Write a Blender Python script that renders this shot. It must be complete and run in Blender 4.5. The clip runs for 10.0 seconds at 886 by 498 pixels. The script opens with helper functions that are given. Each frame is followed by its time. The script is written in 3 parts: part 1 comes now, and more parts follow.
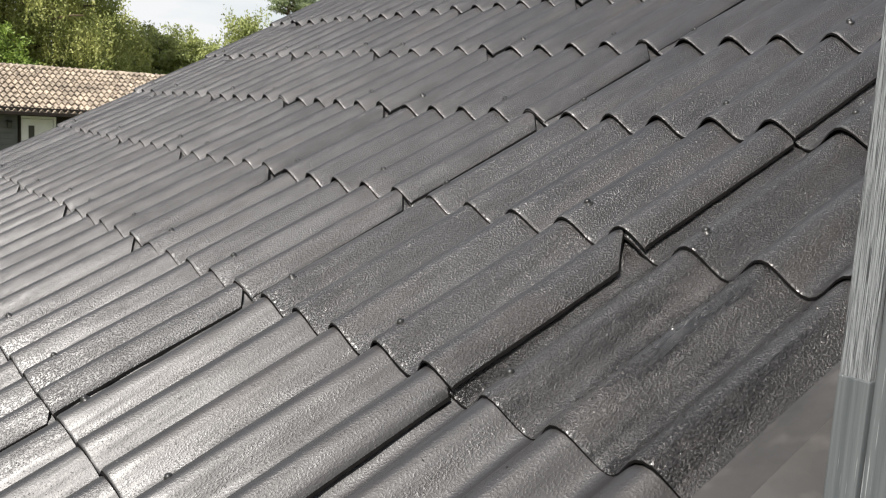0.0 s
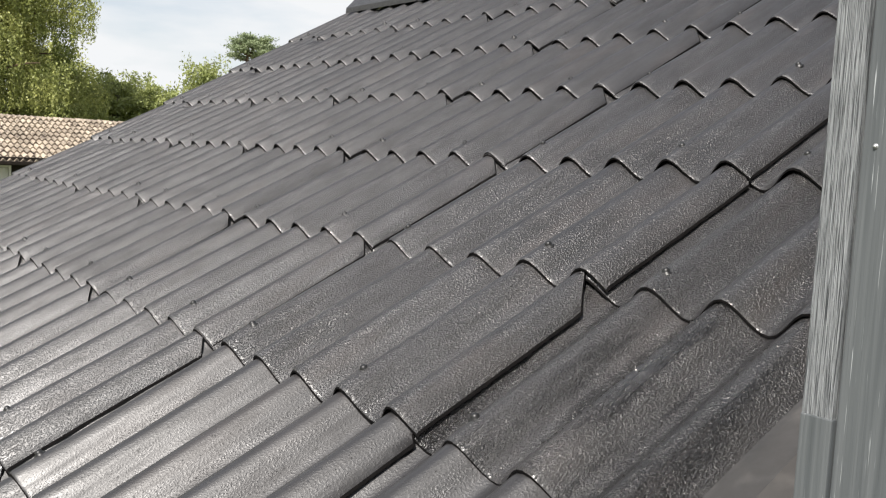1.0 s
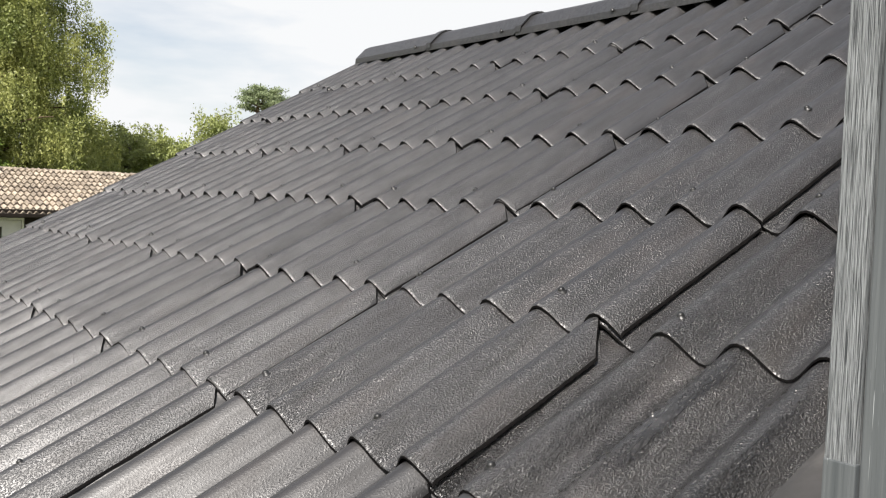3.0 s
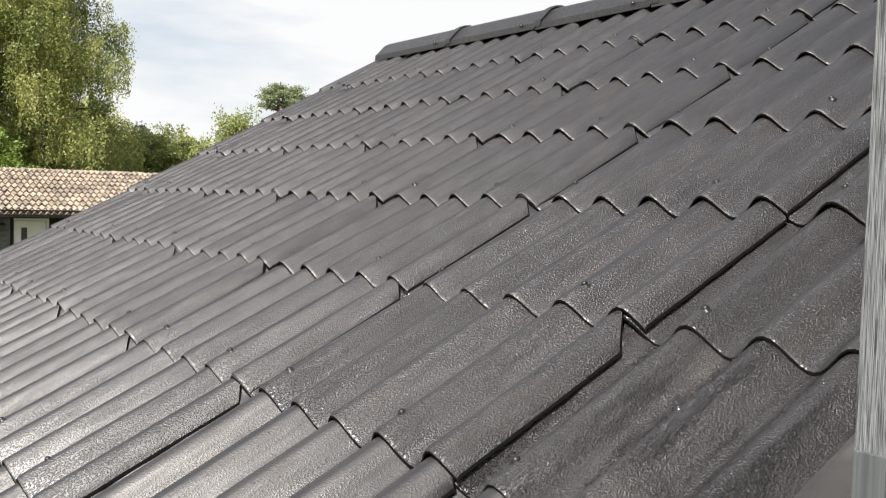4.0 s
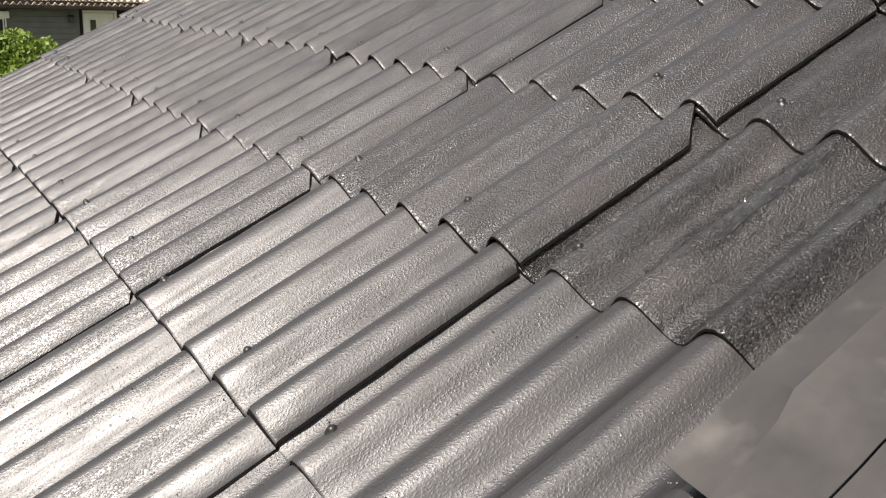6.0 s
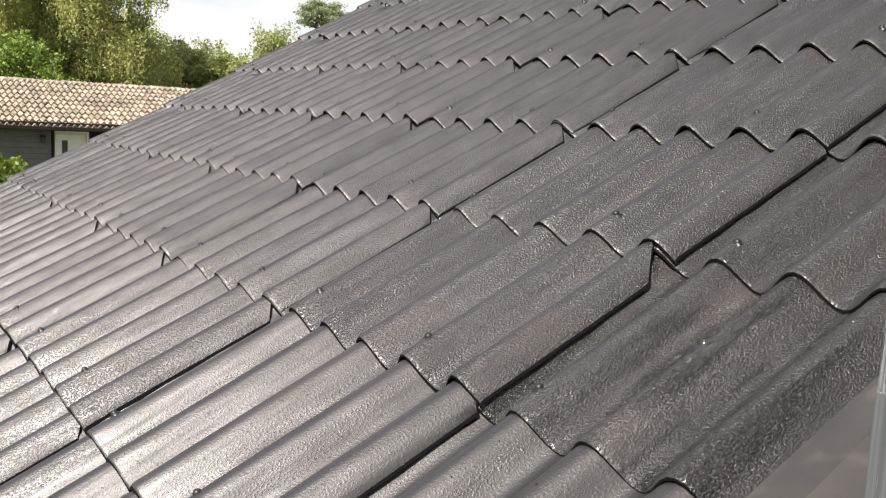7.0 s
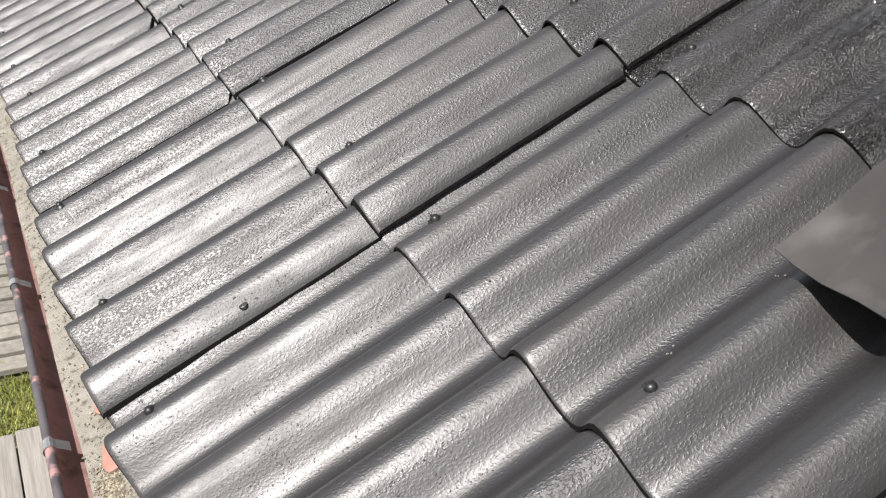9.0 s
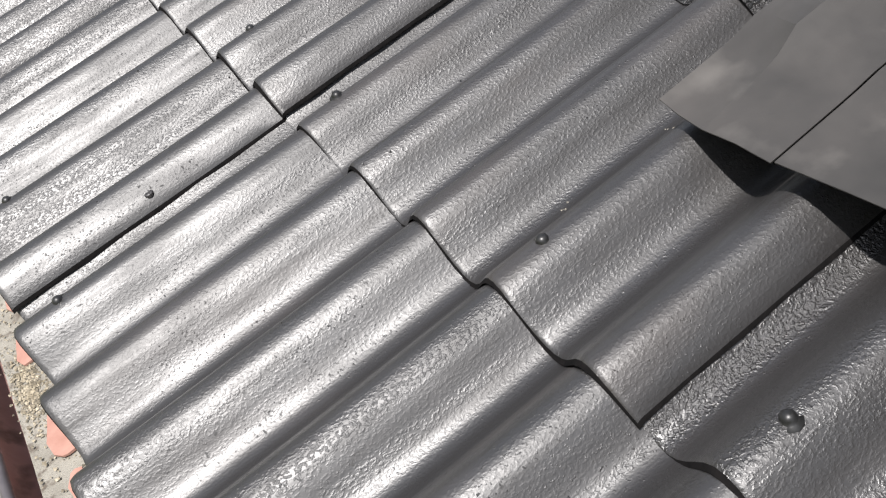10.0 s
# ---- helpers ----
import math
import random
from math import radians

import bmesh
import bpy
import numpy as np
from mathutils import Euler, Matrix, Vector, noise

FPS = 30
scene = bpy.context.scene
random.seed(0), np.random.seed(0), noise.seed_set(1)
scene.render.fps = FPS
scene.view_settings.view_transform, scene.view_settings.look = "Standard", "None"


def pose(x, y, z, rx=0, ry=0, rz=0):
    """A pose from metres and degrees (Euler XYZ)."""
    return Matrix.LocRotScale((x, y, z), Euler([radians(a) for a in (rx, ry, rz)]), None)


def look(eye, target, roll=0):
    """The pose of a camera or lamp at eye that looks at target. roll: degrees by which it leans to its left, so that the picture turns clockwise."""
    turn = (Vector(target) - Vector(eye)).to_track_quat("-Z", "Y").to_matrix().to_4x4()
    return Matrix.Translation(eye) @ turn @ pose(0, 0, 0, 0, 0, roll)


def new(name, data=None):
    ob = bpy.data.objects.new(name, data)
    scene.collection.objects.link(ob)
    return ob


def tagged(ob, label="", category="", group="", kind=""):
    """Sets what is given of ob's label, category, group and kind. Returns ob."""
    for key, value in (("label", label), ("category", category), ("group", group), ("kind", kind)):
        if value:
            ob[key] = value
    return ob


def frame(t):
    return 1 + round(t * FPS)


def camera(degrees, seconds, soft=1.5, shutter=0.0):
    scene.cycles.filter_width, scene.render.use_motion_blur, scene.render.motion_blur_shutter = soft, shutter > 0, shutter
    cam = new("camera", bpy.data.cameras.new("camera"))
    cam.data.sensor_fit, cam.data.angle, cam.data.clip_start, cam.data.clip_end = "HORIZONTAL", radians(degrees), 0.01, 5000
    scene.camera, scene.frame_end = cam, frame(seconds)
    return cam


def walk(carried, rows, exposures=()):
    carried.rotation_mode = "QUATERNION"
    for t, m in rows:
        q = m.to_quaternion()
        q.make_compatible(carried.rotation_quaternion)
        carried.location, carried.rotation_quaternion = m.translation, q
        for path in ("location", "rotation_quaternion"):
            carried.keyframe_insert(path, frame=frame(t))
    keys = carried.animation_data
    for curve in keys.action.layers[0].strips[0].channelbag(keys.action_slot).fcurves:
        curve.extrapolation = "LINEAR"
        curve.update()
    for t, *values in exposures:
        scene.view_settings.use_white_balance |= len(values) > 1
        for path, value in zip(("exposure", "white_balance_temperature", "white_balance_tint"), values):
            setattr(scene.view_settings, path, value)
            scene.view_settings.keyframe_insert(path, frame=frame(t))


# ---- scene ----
cam = camera(50.5, 10.0, soft=1.2)
ROWS = [
    (0, -0.5176, -1.3247, 3.0957, 81.627, -3.464, -35.439),
    (0.2, -0.5107, -1.3290, 3.1037, 82.410, -2.802, -36.411),
    (0.5, -0.5165, -1.3234, 3.0963, 83.614, -2.848, -37.538),
    (1, -0.5165, -1.3214, 3.0970, 84.402, -2.891, -37.868),
    (1.5, -0.5174, -1.3216, 3.0989, 84.943, -2.962, -37.319),
    (2, -0.5230, -1.3224, 3.1041, 85.694, -2.872, -37.152),
    (2.5, -0.5208, -1.3209, 3.1008, 87.125, -2.408, -37.644),
    (4, -0.5217, -1.3150, 3.0939, 86.981, -1.531, -36.040),
    (4.5, -0.5172, -1.3165, 3.0956, 86.866, -1.402, -35.593),
    (4.8, -0.5120, -1.3150, 3.0720, 84.133, -1.334, -35.296),
    (5, -0.5159, -1.3235, 3.0348, 78.693, -1.936, -34.243),
    (5.2, -0.5195, -1.3177, 3.0290, 75.728, -2.498, -33.437),
    (6.3, -0.5321, -1.3273, 3.0946, 74.683, -1.914, -31.709),
    (6.5, -0.5146, -1.3169, 3.1021, 77.876, -2.643, -32.827),
    (7, -0.5095, -1.3168, 3.1007, 82.175, -2.853, -33.756),
    (7.5, -0.5223, -1.3126, 3.0887, 83.479, -2.708, -32.857),
    (7.7, -0.5277, -1.3093, 3.0724, 80.437, -2.584, -31.689),
    (8, -0.5400, -1.2990, 3.0460, 75.455, -2.120, -29.500),
    (8.5, -0.5825, -1.3089, 3.0150, 68.946, -2.716, -27.950),
    (9, -0.5867, -1.3255, 3.0003, 64.885, -2.500, -27.028),
    (9.5, -0.5704, -1.3601, 2.9718, 61.235, -2.150, -27.475),
    (10, -0.5506, -1.3834, 2.9639, 59.267, -1.456, -31.483),
]
EXPOSURES = [
    (0.0, 0.50, 6500, 10), (1.5, 0.49, 6480, 10), (2.5, 0.52, 6500, 10), (4.5, 0.60, 6620, 11), (6.5, 0.70, 6760, 12.5),
    (7.5, 0.66, 6660, 12), (8.2, 0.60, 6560, 11.5), (9.2, 0.50, 6380, 11.5), (10.0, 0.50, 6280, 11)]
walk(cam, [(t, pose(x, y, z, rx, ry, rz)) for t, x, y, z, rx, ry, rz in ROWS], EXPOSURES)

# ---- light ----
SUN = Vector((-0.535, -0.268, 0.79)).normalized()
sun = new("sun", bpy.data.lights.new("sun", "SUN"))
sun.data.energy, sun.data.angle, sun.data.color = 5.6, radians(0.8), (1.0, 0.945, 0.88)
sun.matrix_basis = look((-12, -8, 20), Vector((-12, -8, 20)) - SUN)

world = bpy.data.worlds.new("sky")
scene.world = world
world.use_nodes = True
wn, wl = world.node_tree.nodes, world.node_tree.links
wn.clear()
sky = wn.new("ShaderNodeTexSky")
sky.sky_type, sky.sun_disc = "NISHITA", False
sky.sun_elevation = math.asin(SUN.z)
sky.sun_rotation = math.atan2(SUN.x, SUN.y)
sky_bg = wn.new("ShaderNodeBackground")
sky_bg.inputs["Strength"].default_value = 0.085
wl.new(sky.outputs[0], sky_bg.inputs["Color"])
# high thin cloud over most of the sky
wtc, wmap, wnoise, wramp = (wn.new("ShaderNode" + k) for k in ("TexCoord", "Mapping", "TexNoise", "ValToRGB"))
wmap.inputs["Scale"].default_value = (1.6, 1.6, 6.0)
wmap.inputs["Location"].default_value = (0.3, 0.2, 0.1)
wnoise.inputs["Scale"].default_value, wnoise.inputs["Detail"].default_value = 1.5, 7
wramp.color_ramp.elements[0].position, wramp.color_ramp.elements[1].position = 0.24, 0.47
wl.new(wtc.outputs["Generated"], wmap.inputs["Vector"])
wl.new(wmap.outputs[0], wnoise.inputs["Vector"])
wl.new(wnoise.outputs["Fac"], wramp.inputs["Fac"])
cloud_bg = wn.new("ShaderNodeBackground")
cloud_bg.inputs["Color"].default_value, cloud_bg.inputs["Strength"].default_value = (0.97, 0.985, 1.0, 1), 0.67
wmix, wout = wn.new("ShaderNodeMixShader"), wn.new("ShaderNodeOutputWorld")
wsep, wfall, wmul = wn.new("ShaderNodeSeparateXYZ"), wn.new("ShaderNodeMapRange"), wn.new("ShaderNodeMath")
wmul.operation = "MULTIPLY"
for sock, value in zip(("From Min", "From Max", "To Min", "To Max"), (0.28, 0.80, 1.0, 0.25)):
    wfall.inputs[sock].default_value = value
wl.new(wtc.outputs["Generated"], wsep.inputs[0])
wl.new(wsep.outputs["Z"], wfall.inputs["Value"])
wl.new(wfall.outputs[0], wmul.inputs[0])
wl.new(wramp.outputs["Color"], wmul.inputs[1])
wl.new(wmul.outputs[0], wmix.inputs["Fac"])
wl.new(sky_bg.outputs[0], wmix.inputs[1])
wl.new(cloud_bg.outputs[0], wmix.inputs[2])
wl.new(wmix.outputs[0], wout.inputs["Surface"])


# ---- materials ----
def graph(name):
    m = bpy.data.materials.new(name)
    m.use_nodes = True
    return m, m.node_tree.nodes, m.node_tree.links, m.node_tree.nodes["Principled BSDF"]


def noise_fac(n, l, coord, scale, detail, lo, hi, stretch=None, kind="noise"):
    """A 0 to 1 mask from a noise at the given scale per metre."""
    if stretch:
        mp = n.new("ShaderNodeMapping")
        mp.inputs["Scale"].default_value = stretch
        l.new(coord, mp.inputs["Vector"])
        coord = mp.outputs[0]
    t = n.new("ShaderNodeTexNoise")
    t.inputs["Scale"].default_value, t.inputs["Detail"].default_value = scale, detail
    l.new(coord, t.inputs["Vector"])
    r = n.new("ShaderNodeMapRange")
    r.inputs["From Min"].default_value, r.inputs["From Max"].default_value = lo, hi
    l.new(t.outputs["Fac"], r.inputs["Value"])
    return r.outputs[0]


def mixed(n, l, fac, a, b):
    m = n.new("ShaderNodeMix")
    m.data_type = "RGBA"
    l.new(fac, m.inputs["Factor"])
    for sock, v in ((m.inputs["A"], a), (m.inputs["B"], b)):
        if isinstance(v, tuple):
            sock.default_value = (*v, 1)
        else:
            l.new(v, sock)
    return m.outputs["Result"]


def ranged(n, l, fac, a, b):
    r = n.new("ShaderNodeMapRange")
    r.inputs["To Min"].default_value, r.inputs["To Max"].default_value = a, b
    l.new(fac, r.inputs["Value"])
    return r.outputs[0]


def surface(name, a, b, scale, rough=(0.5, 0.7), fine=60.0, bump=0.2, depth=0.002, metal=0.0, stain=None, stain_scale=3.0, stain_at=(0.55, 0.7), stretch=None, spec=0.5, vary=0.0, island=0.0):
    m, n, l, s = graph(name)
    co = n.new("ShaderNodeNewGeometry").outputs["Position"]
    f1 = noise_fac(n, l, co, scale, 6, 0.3, 0.7, stretch)
    col = mixed(n, l, f1, a, b)
    if stain:
        col = mixed(n, l, noise_fac(n, l, co, stain_scale, 8, stain_at[0], stain_at[1], stretch), col, stain)
    if vary or island:
        hsv = n.new("ShaderNodeHueSaturation")
        src = n.new("ShaderNodeNewGeometry").outputs["Random Per Island"] if island else n.new("ShaderNodeObjectInfo").outputs["Random"]
        l.new(ranged(n, l, src, 1 - (vary or island), 1 + (vary or island)), hsv.inputs["Value"])
        l.new(col, hsv.inputs["Color"])
        col = hsv.outputs[0]
    l.new(col, s.inputs["Base Color"])
    f2 = noise_fac(n, l, co, fine, 4, 0.3, 0.7, stretch)
    l.new(ranged(n, l, f2, *rough), s.inputs["Roughness"])
    s.inputs["Metallic"].default_value = metal
    s.inputs["Specular IOR Level"].default_value = spec
    if bump:
        bn = n.new("ShaderNodeBump")
        bn.inputs["Strength"].default_value, bn.inputs["Distance"].default_value = bump, depth
        l.new(f2, bn.inputs["Height"])
        l.new(bn.outputs[0], s.inputs["Normal"])
    return m


def roof_paint():
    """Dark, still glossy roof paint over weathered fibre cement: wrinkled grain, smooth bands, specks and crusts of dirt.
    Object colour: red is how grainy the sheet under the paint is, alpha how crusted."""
    m, n, l, s = graph("roof_paint")

    def math_node(kind, a, b, c=None):
        q = n.new("ShaderNodeMath")
        q.operation = kind
        for sock, v in zip(q.inputs, (a, b, c)):
            if v is None:
                continue
            if isinstance(v, float):
                sock.default_value = v
            else:
                l.new(v, sock)
        return q.outputs[0]

    co = n.new("ShaderNodeTexCoord").outputs["Object"]
    info = n.new("ShaderNodeObjectInfo")
    shift = n.new("ShaderNodeVectorMath")
    shift.operation = "MULTIPLY_ADD"
    l.new(info.outputs["Random"], shift.inputs[0])
    shift.inputs[1].default_value = (37.0, 19.0, 7.0)
    l.new(co, shift.inputs[2])
    co = shift.outputs[0]
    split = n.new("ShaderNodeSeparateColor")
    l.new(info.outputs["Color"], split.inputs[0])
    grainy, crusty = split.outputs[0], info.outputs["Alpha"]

    # colour: two greys, brownish thin spots, dark specks, black crusts
    col = mixed(n, l, noise_fac(n, l, co, 2.2, 6, 0.32, 0.68), (0.0150, 0.0142, 0.0143), (0.0205, 0.0190, 0.0188))
    col = mixed(n, l, noise_fac(n, l, co, 7.0, 9, 0.54, 0.70, (0.35, 1.6, 1.0)), col, (0.030, 0.0262, 0.0246))
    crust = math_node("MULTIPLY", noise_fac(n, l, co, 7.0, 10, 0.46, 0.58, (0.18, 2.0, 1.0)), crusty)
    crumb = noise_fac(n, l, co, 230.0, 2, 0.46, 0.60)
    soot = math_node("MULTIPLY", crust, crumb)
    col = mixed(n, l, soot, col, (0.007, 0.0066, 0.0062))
    area = noise_fac(n, l, co, 3.0, 4, 0.40, 0.60, (0.6, 1.2, 1.0))
    speck = math_node("MULTIPLY", noise_fac(n, l, co, 130.0, 2, 0.65, 0.69), area)
    col = mixed(n, l, speck, col, (0.010, 0.0095, 0.009))
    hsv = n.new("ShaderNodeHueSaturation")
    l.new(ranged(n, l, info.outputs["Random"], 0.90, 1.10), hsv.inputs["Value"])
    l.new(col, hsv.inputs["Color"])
    l.new(hsv.outputs[0], s.inputs["Base Color"])

    # gloss
    band = noise_fac(n, l, co, 3.6, 5, 0.38, 0.60, (0.22, 2.2, 1.0))
    mottle = noise_fac(n, l, co, 48.0, 8, 0.38, 0.64, (0.15, 1.2, 1.0))
    rough = math_node("MULTIPLY_ADD", mottle, 0.07, ROUGH)
    rough = math_node("MULTIPLY_ADD", grainy, ROUGH_GRAIN, rough)
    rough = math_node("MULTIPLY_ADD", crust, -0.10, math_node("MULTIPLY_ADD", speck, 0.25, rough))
    l.new(rough, s.inputs["Roughness"])
    s.inputs["IOR"].default_value = 1.5
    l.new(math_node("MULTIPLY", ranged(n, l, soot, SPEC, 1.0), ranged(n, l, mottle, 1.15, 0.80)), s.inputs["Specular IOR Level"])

    # relief: wide hand-brushed unevenness, then the wrinkled grain
    b1, b2, b3 = (n.new("ShaderNodeBump") for _ in range(3))
    b2.inputs["Distance"].default_value, b2.inputs["Strength"].default_value = 0.0026, 0.07
    l.new(noise_fac(n, l, co, 60.0, 4, 0.25, 0.75, (0.12, 1.2, 1.0)), b2.inputs["Height"])
    b1.inputs["Distance"].default_value = GRAIN
    wrinkle = noise_fac(n, l, co, 265.0, 3, 0.46, 0.68, (0.75, 1.2, 1.0))
    l.new(wrinkle, b1.inputs["Height"])
    cover = math_node("MULTIPLY", ranged(n, l, band, 0.70, 1.0), grainy)
    streak = ranged(n, l, noise_fac(n, l, co, 5.0, 6, 0.44, 0.66, (0.12, 6.0, 1.0)), 0.0, 0.32)
    l.new(math_node("MAXIMUM", cover, streak), b1.inputs["Strength"])
    b3.inputs["Distance"].default_value = 0.005
    l.new(crust, b3.inputs["Strength"])
    l.new(crumb, b3.inputs["Height"])
    # hard flecks of grit under the paint, on every sheet
    b4 = n.new("ShaderNodeBump")
    b4.inputs["Distance"].default_value = 0.0012
    l.new(ranged(n, l, noise_fac(n, l, co, 9.0, 5, 0.42, 0.62, (0.4, 1.4, 1.0)), 0.1, 0.8), b4.inputs["Strength"])
    l.new(noise_fac(n, l, co, 250.0, 2, 0.64, 0.80), b4.inputs["Height"])
    l.new(b2.outputs[0], b1.inputs["Normal"])
    l.new(b1.outputs[0], b3.inputs["Normal"])
    l.new(b3.outputs[0], b4.inputs["Normal"])
    l.new(b4.outputs[0], s.inputs["Normal"])
    return m


ROUGH, ROUGH_GRAIN, SPEC, GRAIN = 0.445, -0.12, 1.0, 0.0023
M_ROOF = roof_paint()
# near-black sheet rims: shade of the lap gaps put into the colour
M_EDGE = surface("gap_shade_edge", (0.005, 0.005, 0.005), (0.010, 0.009, 0.009), 60, (0.85, 1.0), 250, 0.3, 0.001, spec=0.05)
M_SCREW = surface("screw_paint", (0.008, 0.008, 0.008), (0.018, 0.018, 0.018), 80, (0.34, 0.48), 200, 0.1, 0.0005)
M_FLASH = surface("painted_sheet_metal", (0.036, 0.035, 0.034), (0.062, 0.058, 0.055), 7, (0.40, 0.58), 45, 0.16, 0.001, stain=(0.10, 0.094, 0.088), stain_scale=12, stain_at=(0.54, 0.80), spec=0.25)
M_BOARD = surface("brushed_grey_board", (0.05, 0.055, 0.06), (0.38, 0.40, 0.41), 1100, (0.55, 0.8), 1100, 0.8, 0.0015, stretch=(1, 1, 0.016), stain=(0.045, 0.05, 0.054), stain_scale=900, stain_at=(0.52, 0.58))
M_BOARD_DARK = surface("dark_grey_board", (0.066, 0.074, 0.079), (0.108, 0.117, 0.122), 120, (0.5, 0.75), 300, 0.4, 0.001, stretch=(1, 1, 0.025), stain=(0.40, 0.42, 0.43), stain_scale=420, stain_at=(0.64, 0.72))
M_WALL = surface("dark_cladding", (0.05, 0.055, 0.055), (0.075, 0.08, 0.08), 20, (0.6, 0.8), 90, 0.3, 0.002, stretch=(1, 1, 0.2))
M_GUTTER = surface("red_brown_gutter", (0.21, 0.125, 0.11), (0.30, 0.19, 0.17), 12, (0.4, 0.65), 60, 0.2, 0.001, stain=(0.07, 0.045, 0.035), stain_scale=14)
M_RIM = surface("worn_gutter_rim", (0.055, 0.05, 0.055), (0.11, 0.10, 0.105), 18, (0.35, 0.6), 70, 0.25, 0.001, stain=(0.34, 0.20, 0.19), stain_scale=24, stain_at=(0.56, 0.64))
M_CRUST = surface("black_paint_crust", (0.006, 0.006, 0.006), (0.016, 0.015, 0.014), 90, (0.25, 0.5), 300, 0)
M_ZINC = surface("galvanised_steel", (0.42, 0.43, 0.44), (0.58, 0.59, 0.60), 40, (0.3, 0.5), 90, 0.15, 0.001, metal=0.8)
M_DRIP = surface("sandy_drip_flashing", (0.21, 0.195, 0.165), (0.31, 0.29, 0.25), 20, (0.8, 0.95), 350, 0.7, 0.003, stain=(0.12, 0.10, 0.08), stain_scale=45, stain_at=(0.55, 0.68))
M_RAW = surface("bare_red_edge", (0.30, 0.15, 0.115), (0.38, 0.22, 0.175), 30, (0.7, 0.9), 200, 0.3, 0.001)
M_GRIT = surface("dry_moss_crumbs", (0.20, 0.17, 0.12), (0.34, 0.30, 0.23), 90, (0.85, 0.95), 200, 0, island=0.5)
M_DECK = surface("weathered_deck_board", (0.17, 0.155, 0.13), (0.27, 0.255, 0.22), 30, (0.7, 0.9), 120, 0.4, 0.002, stretch=(1, 1, 1), vary=0.2, stain=(0.15, 0.17, 0.05), stain_scale=5, stain_at=(0.55, 0.7))
M_DECK2 = surface("pale_deck_board", (0.20, 0.185, 0.165), (0.30, 0.28, 0.25), 60, (0.7, 0.9), 150, 0.4, 0.002, stretch=(1, 0.06, 1), vary=0.15, stain=(0.12, 0.11, 0.10), stain_scale=6, stain_at=(0.62, 0.74))
M_GRASS = surface("lawn_soil", (0.10, 0.115, 0.045), (0.16, 0.175, 0.07), 3, (0.85, 0.95), 60, 0.6, 0.02, stain=(0.24, 0.22, 0.09), stain_scale=1.2)
M_BLADE = surface("grass_blade", (0.16, 0.19, 0.03), (0.28, 0.29, 0.07), 6, (0.6, 0.8), 60, 0, island=0.35)
CLAY = ("clay_tile", (0.21, 0.17, 0.13), (0.43, 0.365, 0.285), 2.5, (0.75, 0.9), 40, 0.3, 0.003)
CLAY_STAIN = dict(stain=(0.09, 0.07, 0.055), stain_scale=5.0, stain_at=(0.52, 0.68))
M_TILE, M_TILE_PIECE = surface(*CLAY, island=0.28, **CLAY_STAIN), surface(*CLAY, vary=0.28, **CLAY_STAIN)
M_SIDING = surface("grey_siding", (0.072, 0.076, 0.077), (0.10, 0.104, 0.104), 4, (0.6, 0.8), 40, 0.2, 0.002)
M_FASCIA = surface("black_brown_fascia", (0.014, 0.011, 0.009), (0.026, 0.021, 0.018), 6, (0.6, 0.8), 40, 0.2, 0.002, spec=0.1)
M_WHITE = surface("white_paint", (0.52, 0.52, 0.52), (0.60, 0.60, 0.60), 6, (0.4, 0.6), 40, 0.1, 0.001)
M_DARKGLASS = surface("dark_glass", (0.02, 0.022, 0.025), (0.03, 0.032, 0.036), 3, (0.05, 0.1), 10, 0)
M_BARK = surface("birch_bark", (0.06, 0.05, 0.04), (0.26, 0.24, 0.21), 5, (0.7, 0.9), 30, 0.4, 0.01)
M_BARK2 = surface("pine_bark", (0.09, 0.06, 0.04), (0.17, 0.11, 0.075), 8, (0.8, 0.9), 30, 0.5, 0.01)


def leaf_material(name, a, b, scale=0.5):
    m, n, l, s = graph(name)
    g = n.new("ShaderNodeNewGeometry")
    f = noise_fac(n, l, g.outputs["Position"], scale, 4, 0.3, 0.7)
    col = mixed(n, l, f, a, b)
    hsv = n.new("ShaderNodeHueSaturation")
    l.new(ranged(n, l, g.outputs["Random Per Island"], 0.75, 1.25), hsv.inputs["Value"])
    l.new(col, hsv.inputs["Color"])
    l.new(hsv.outputs[0], s.inputs["Base Color"])
    s.inputs["Roughness"].default_value = 0.55
    tr = n.new("ShaderNodeBsdfTranslucent")
    l.new(hsv.outputs[0], tr.inputs["Color"])
    mx = n.new("ShaderNodeMixShader")
    mx.inputs["Fac"].default_value = 0.32
    l.new(s.outputs[0], mx.inputs[1])
    l.new(tr.outputs[0], mx.inputs[2])
    l.new(mx.outputs[0], n["Material Output"].inputs["Surface"])
    return m


M_BIRCH = leaf_material("birch_leaf", (0.14, 0.18, 0.045), (0.42, 0.43, 0.14), 0.55)
M_SHRUB = leaf_material("shrub_leaf", (0.13, 0.20, 0.03), (0.24, 0.33, 0.06), 1.5)
M_HEDGE = leaf_material("hedge_leaf", (0.06, 0.11, 0.014), (0.20, 0.27, 0.035), 7.0)
M_MIXED = leaf_material("broadleaf", (0.22, 0.26, 0.08), (0.38, 0.41, 0.15))
M_NEEDLE = leaf_material("pine_needle", (0.21, 0.26, 0.14), (0.33, 0.38, 0.21))
M_DARKTREE = leaf_material("dark_tree_leaf", (0.08, 0.115, 0.035), (0.16, 0.20, 0.065))


# ---- mesh helpers ----
def mesh_of(name, verts, faces, material, smooth=False):
    me = bpy.data.meshes.new(name)
    me.from_pydata(verts, [], faces)
    me.materials.append(material)
    if smooth:
        me.shade_smooth()
    me.update()
    return me


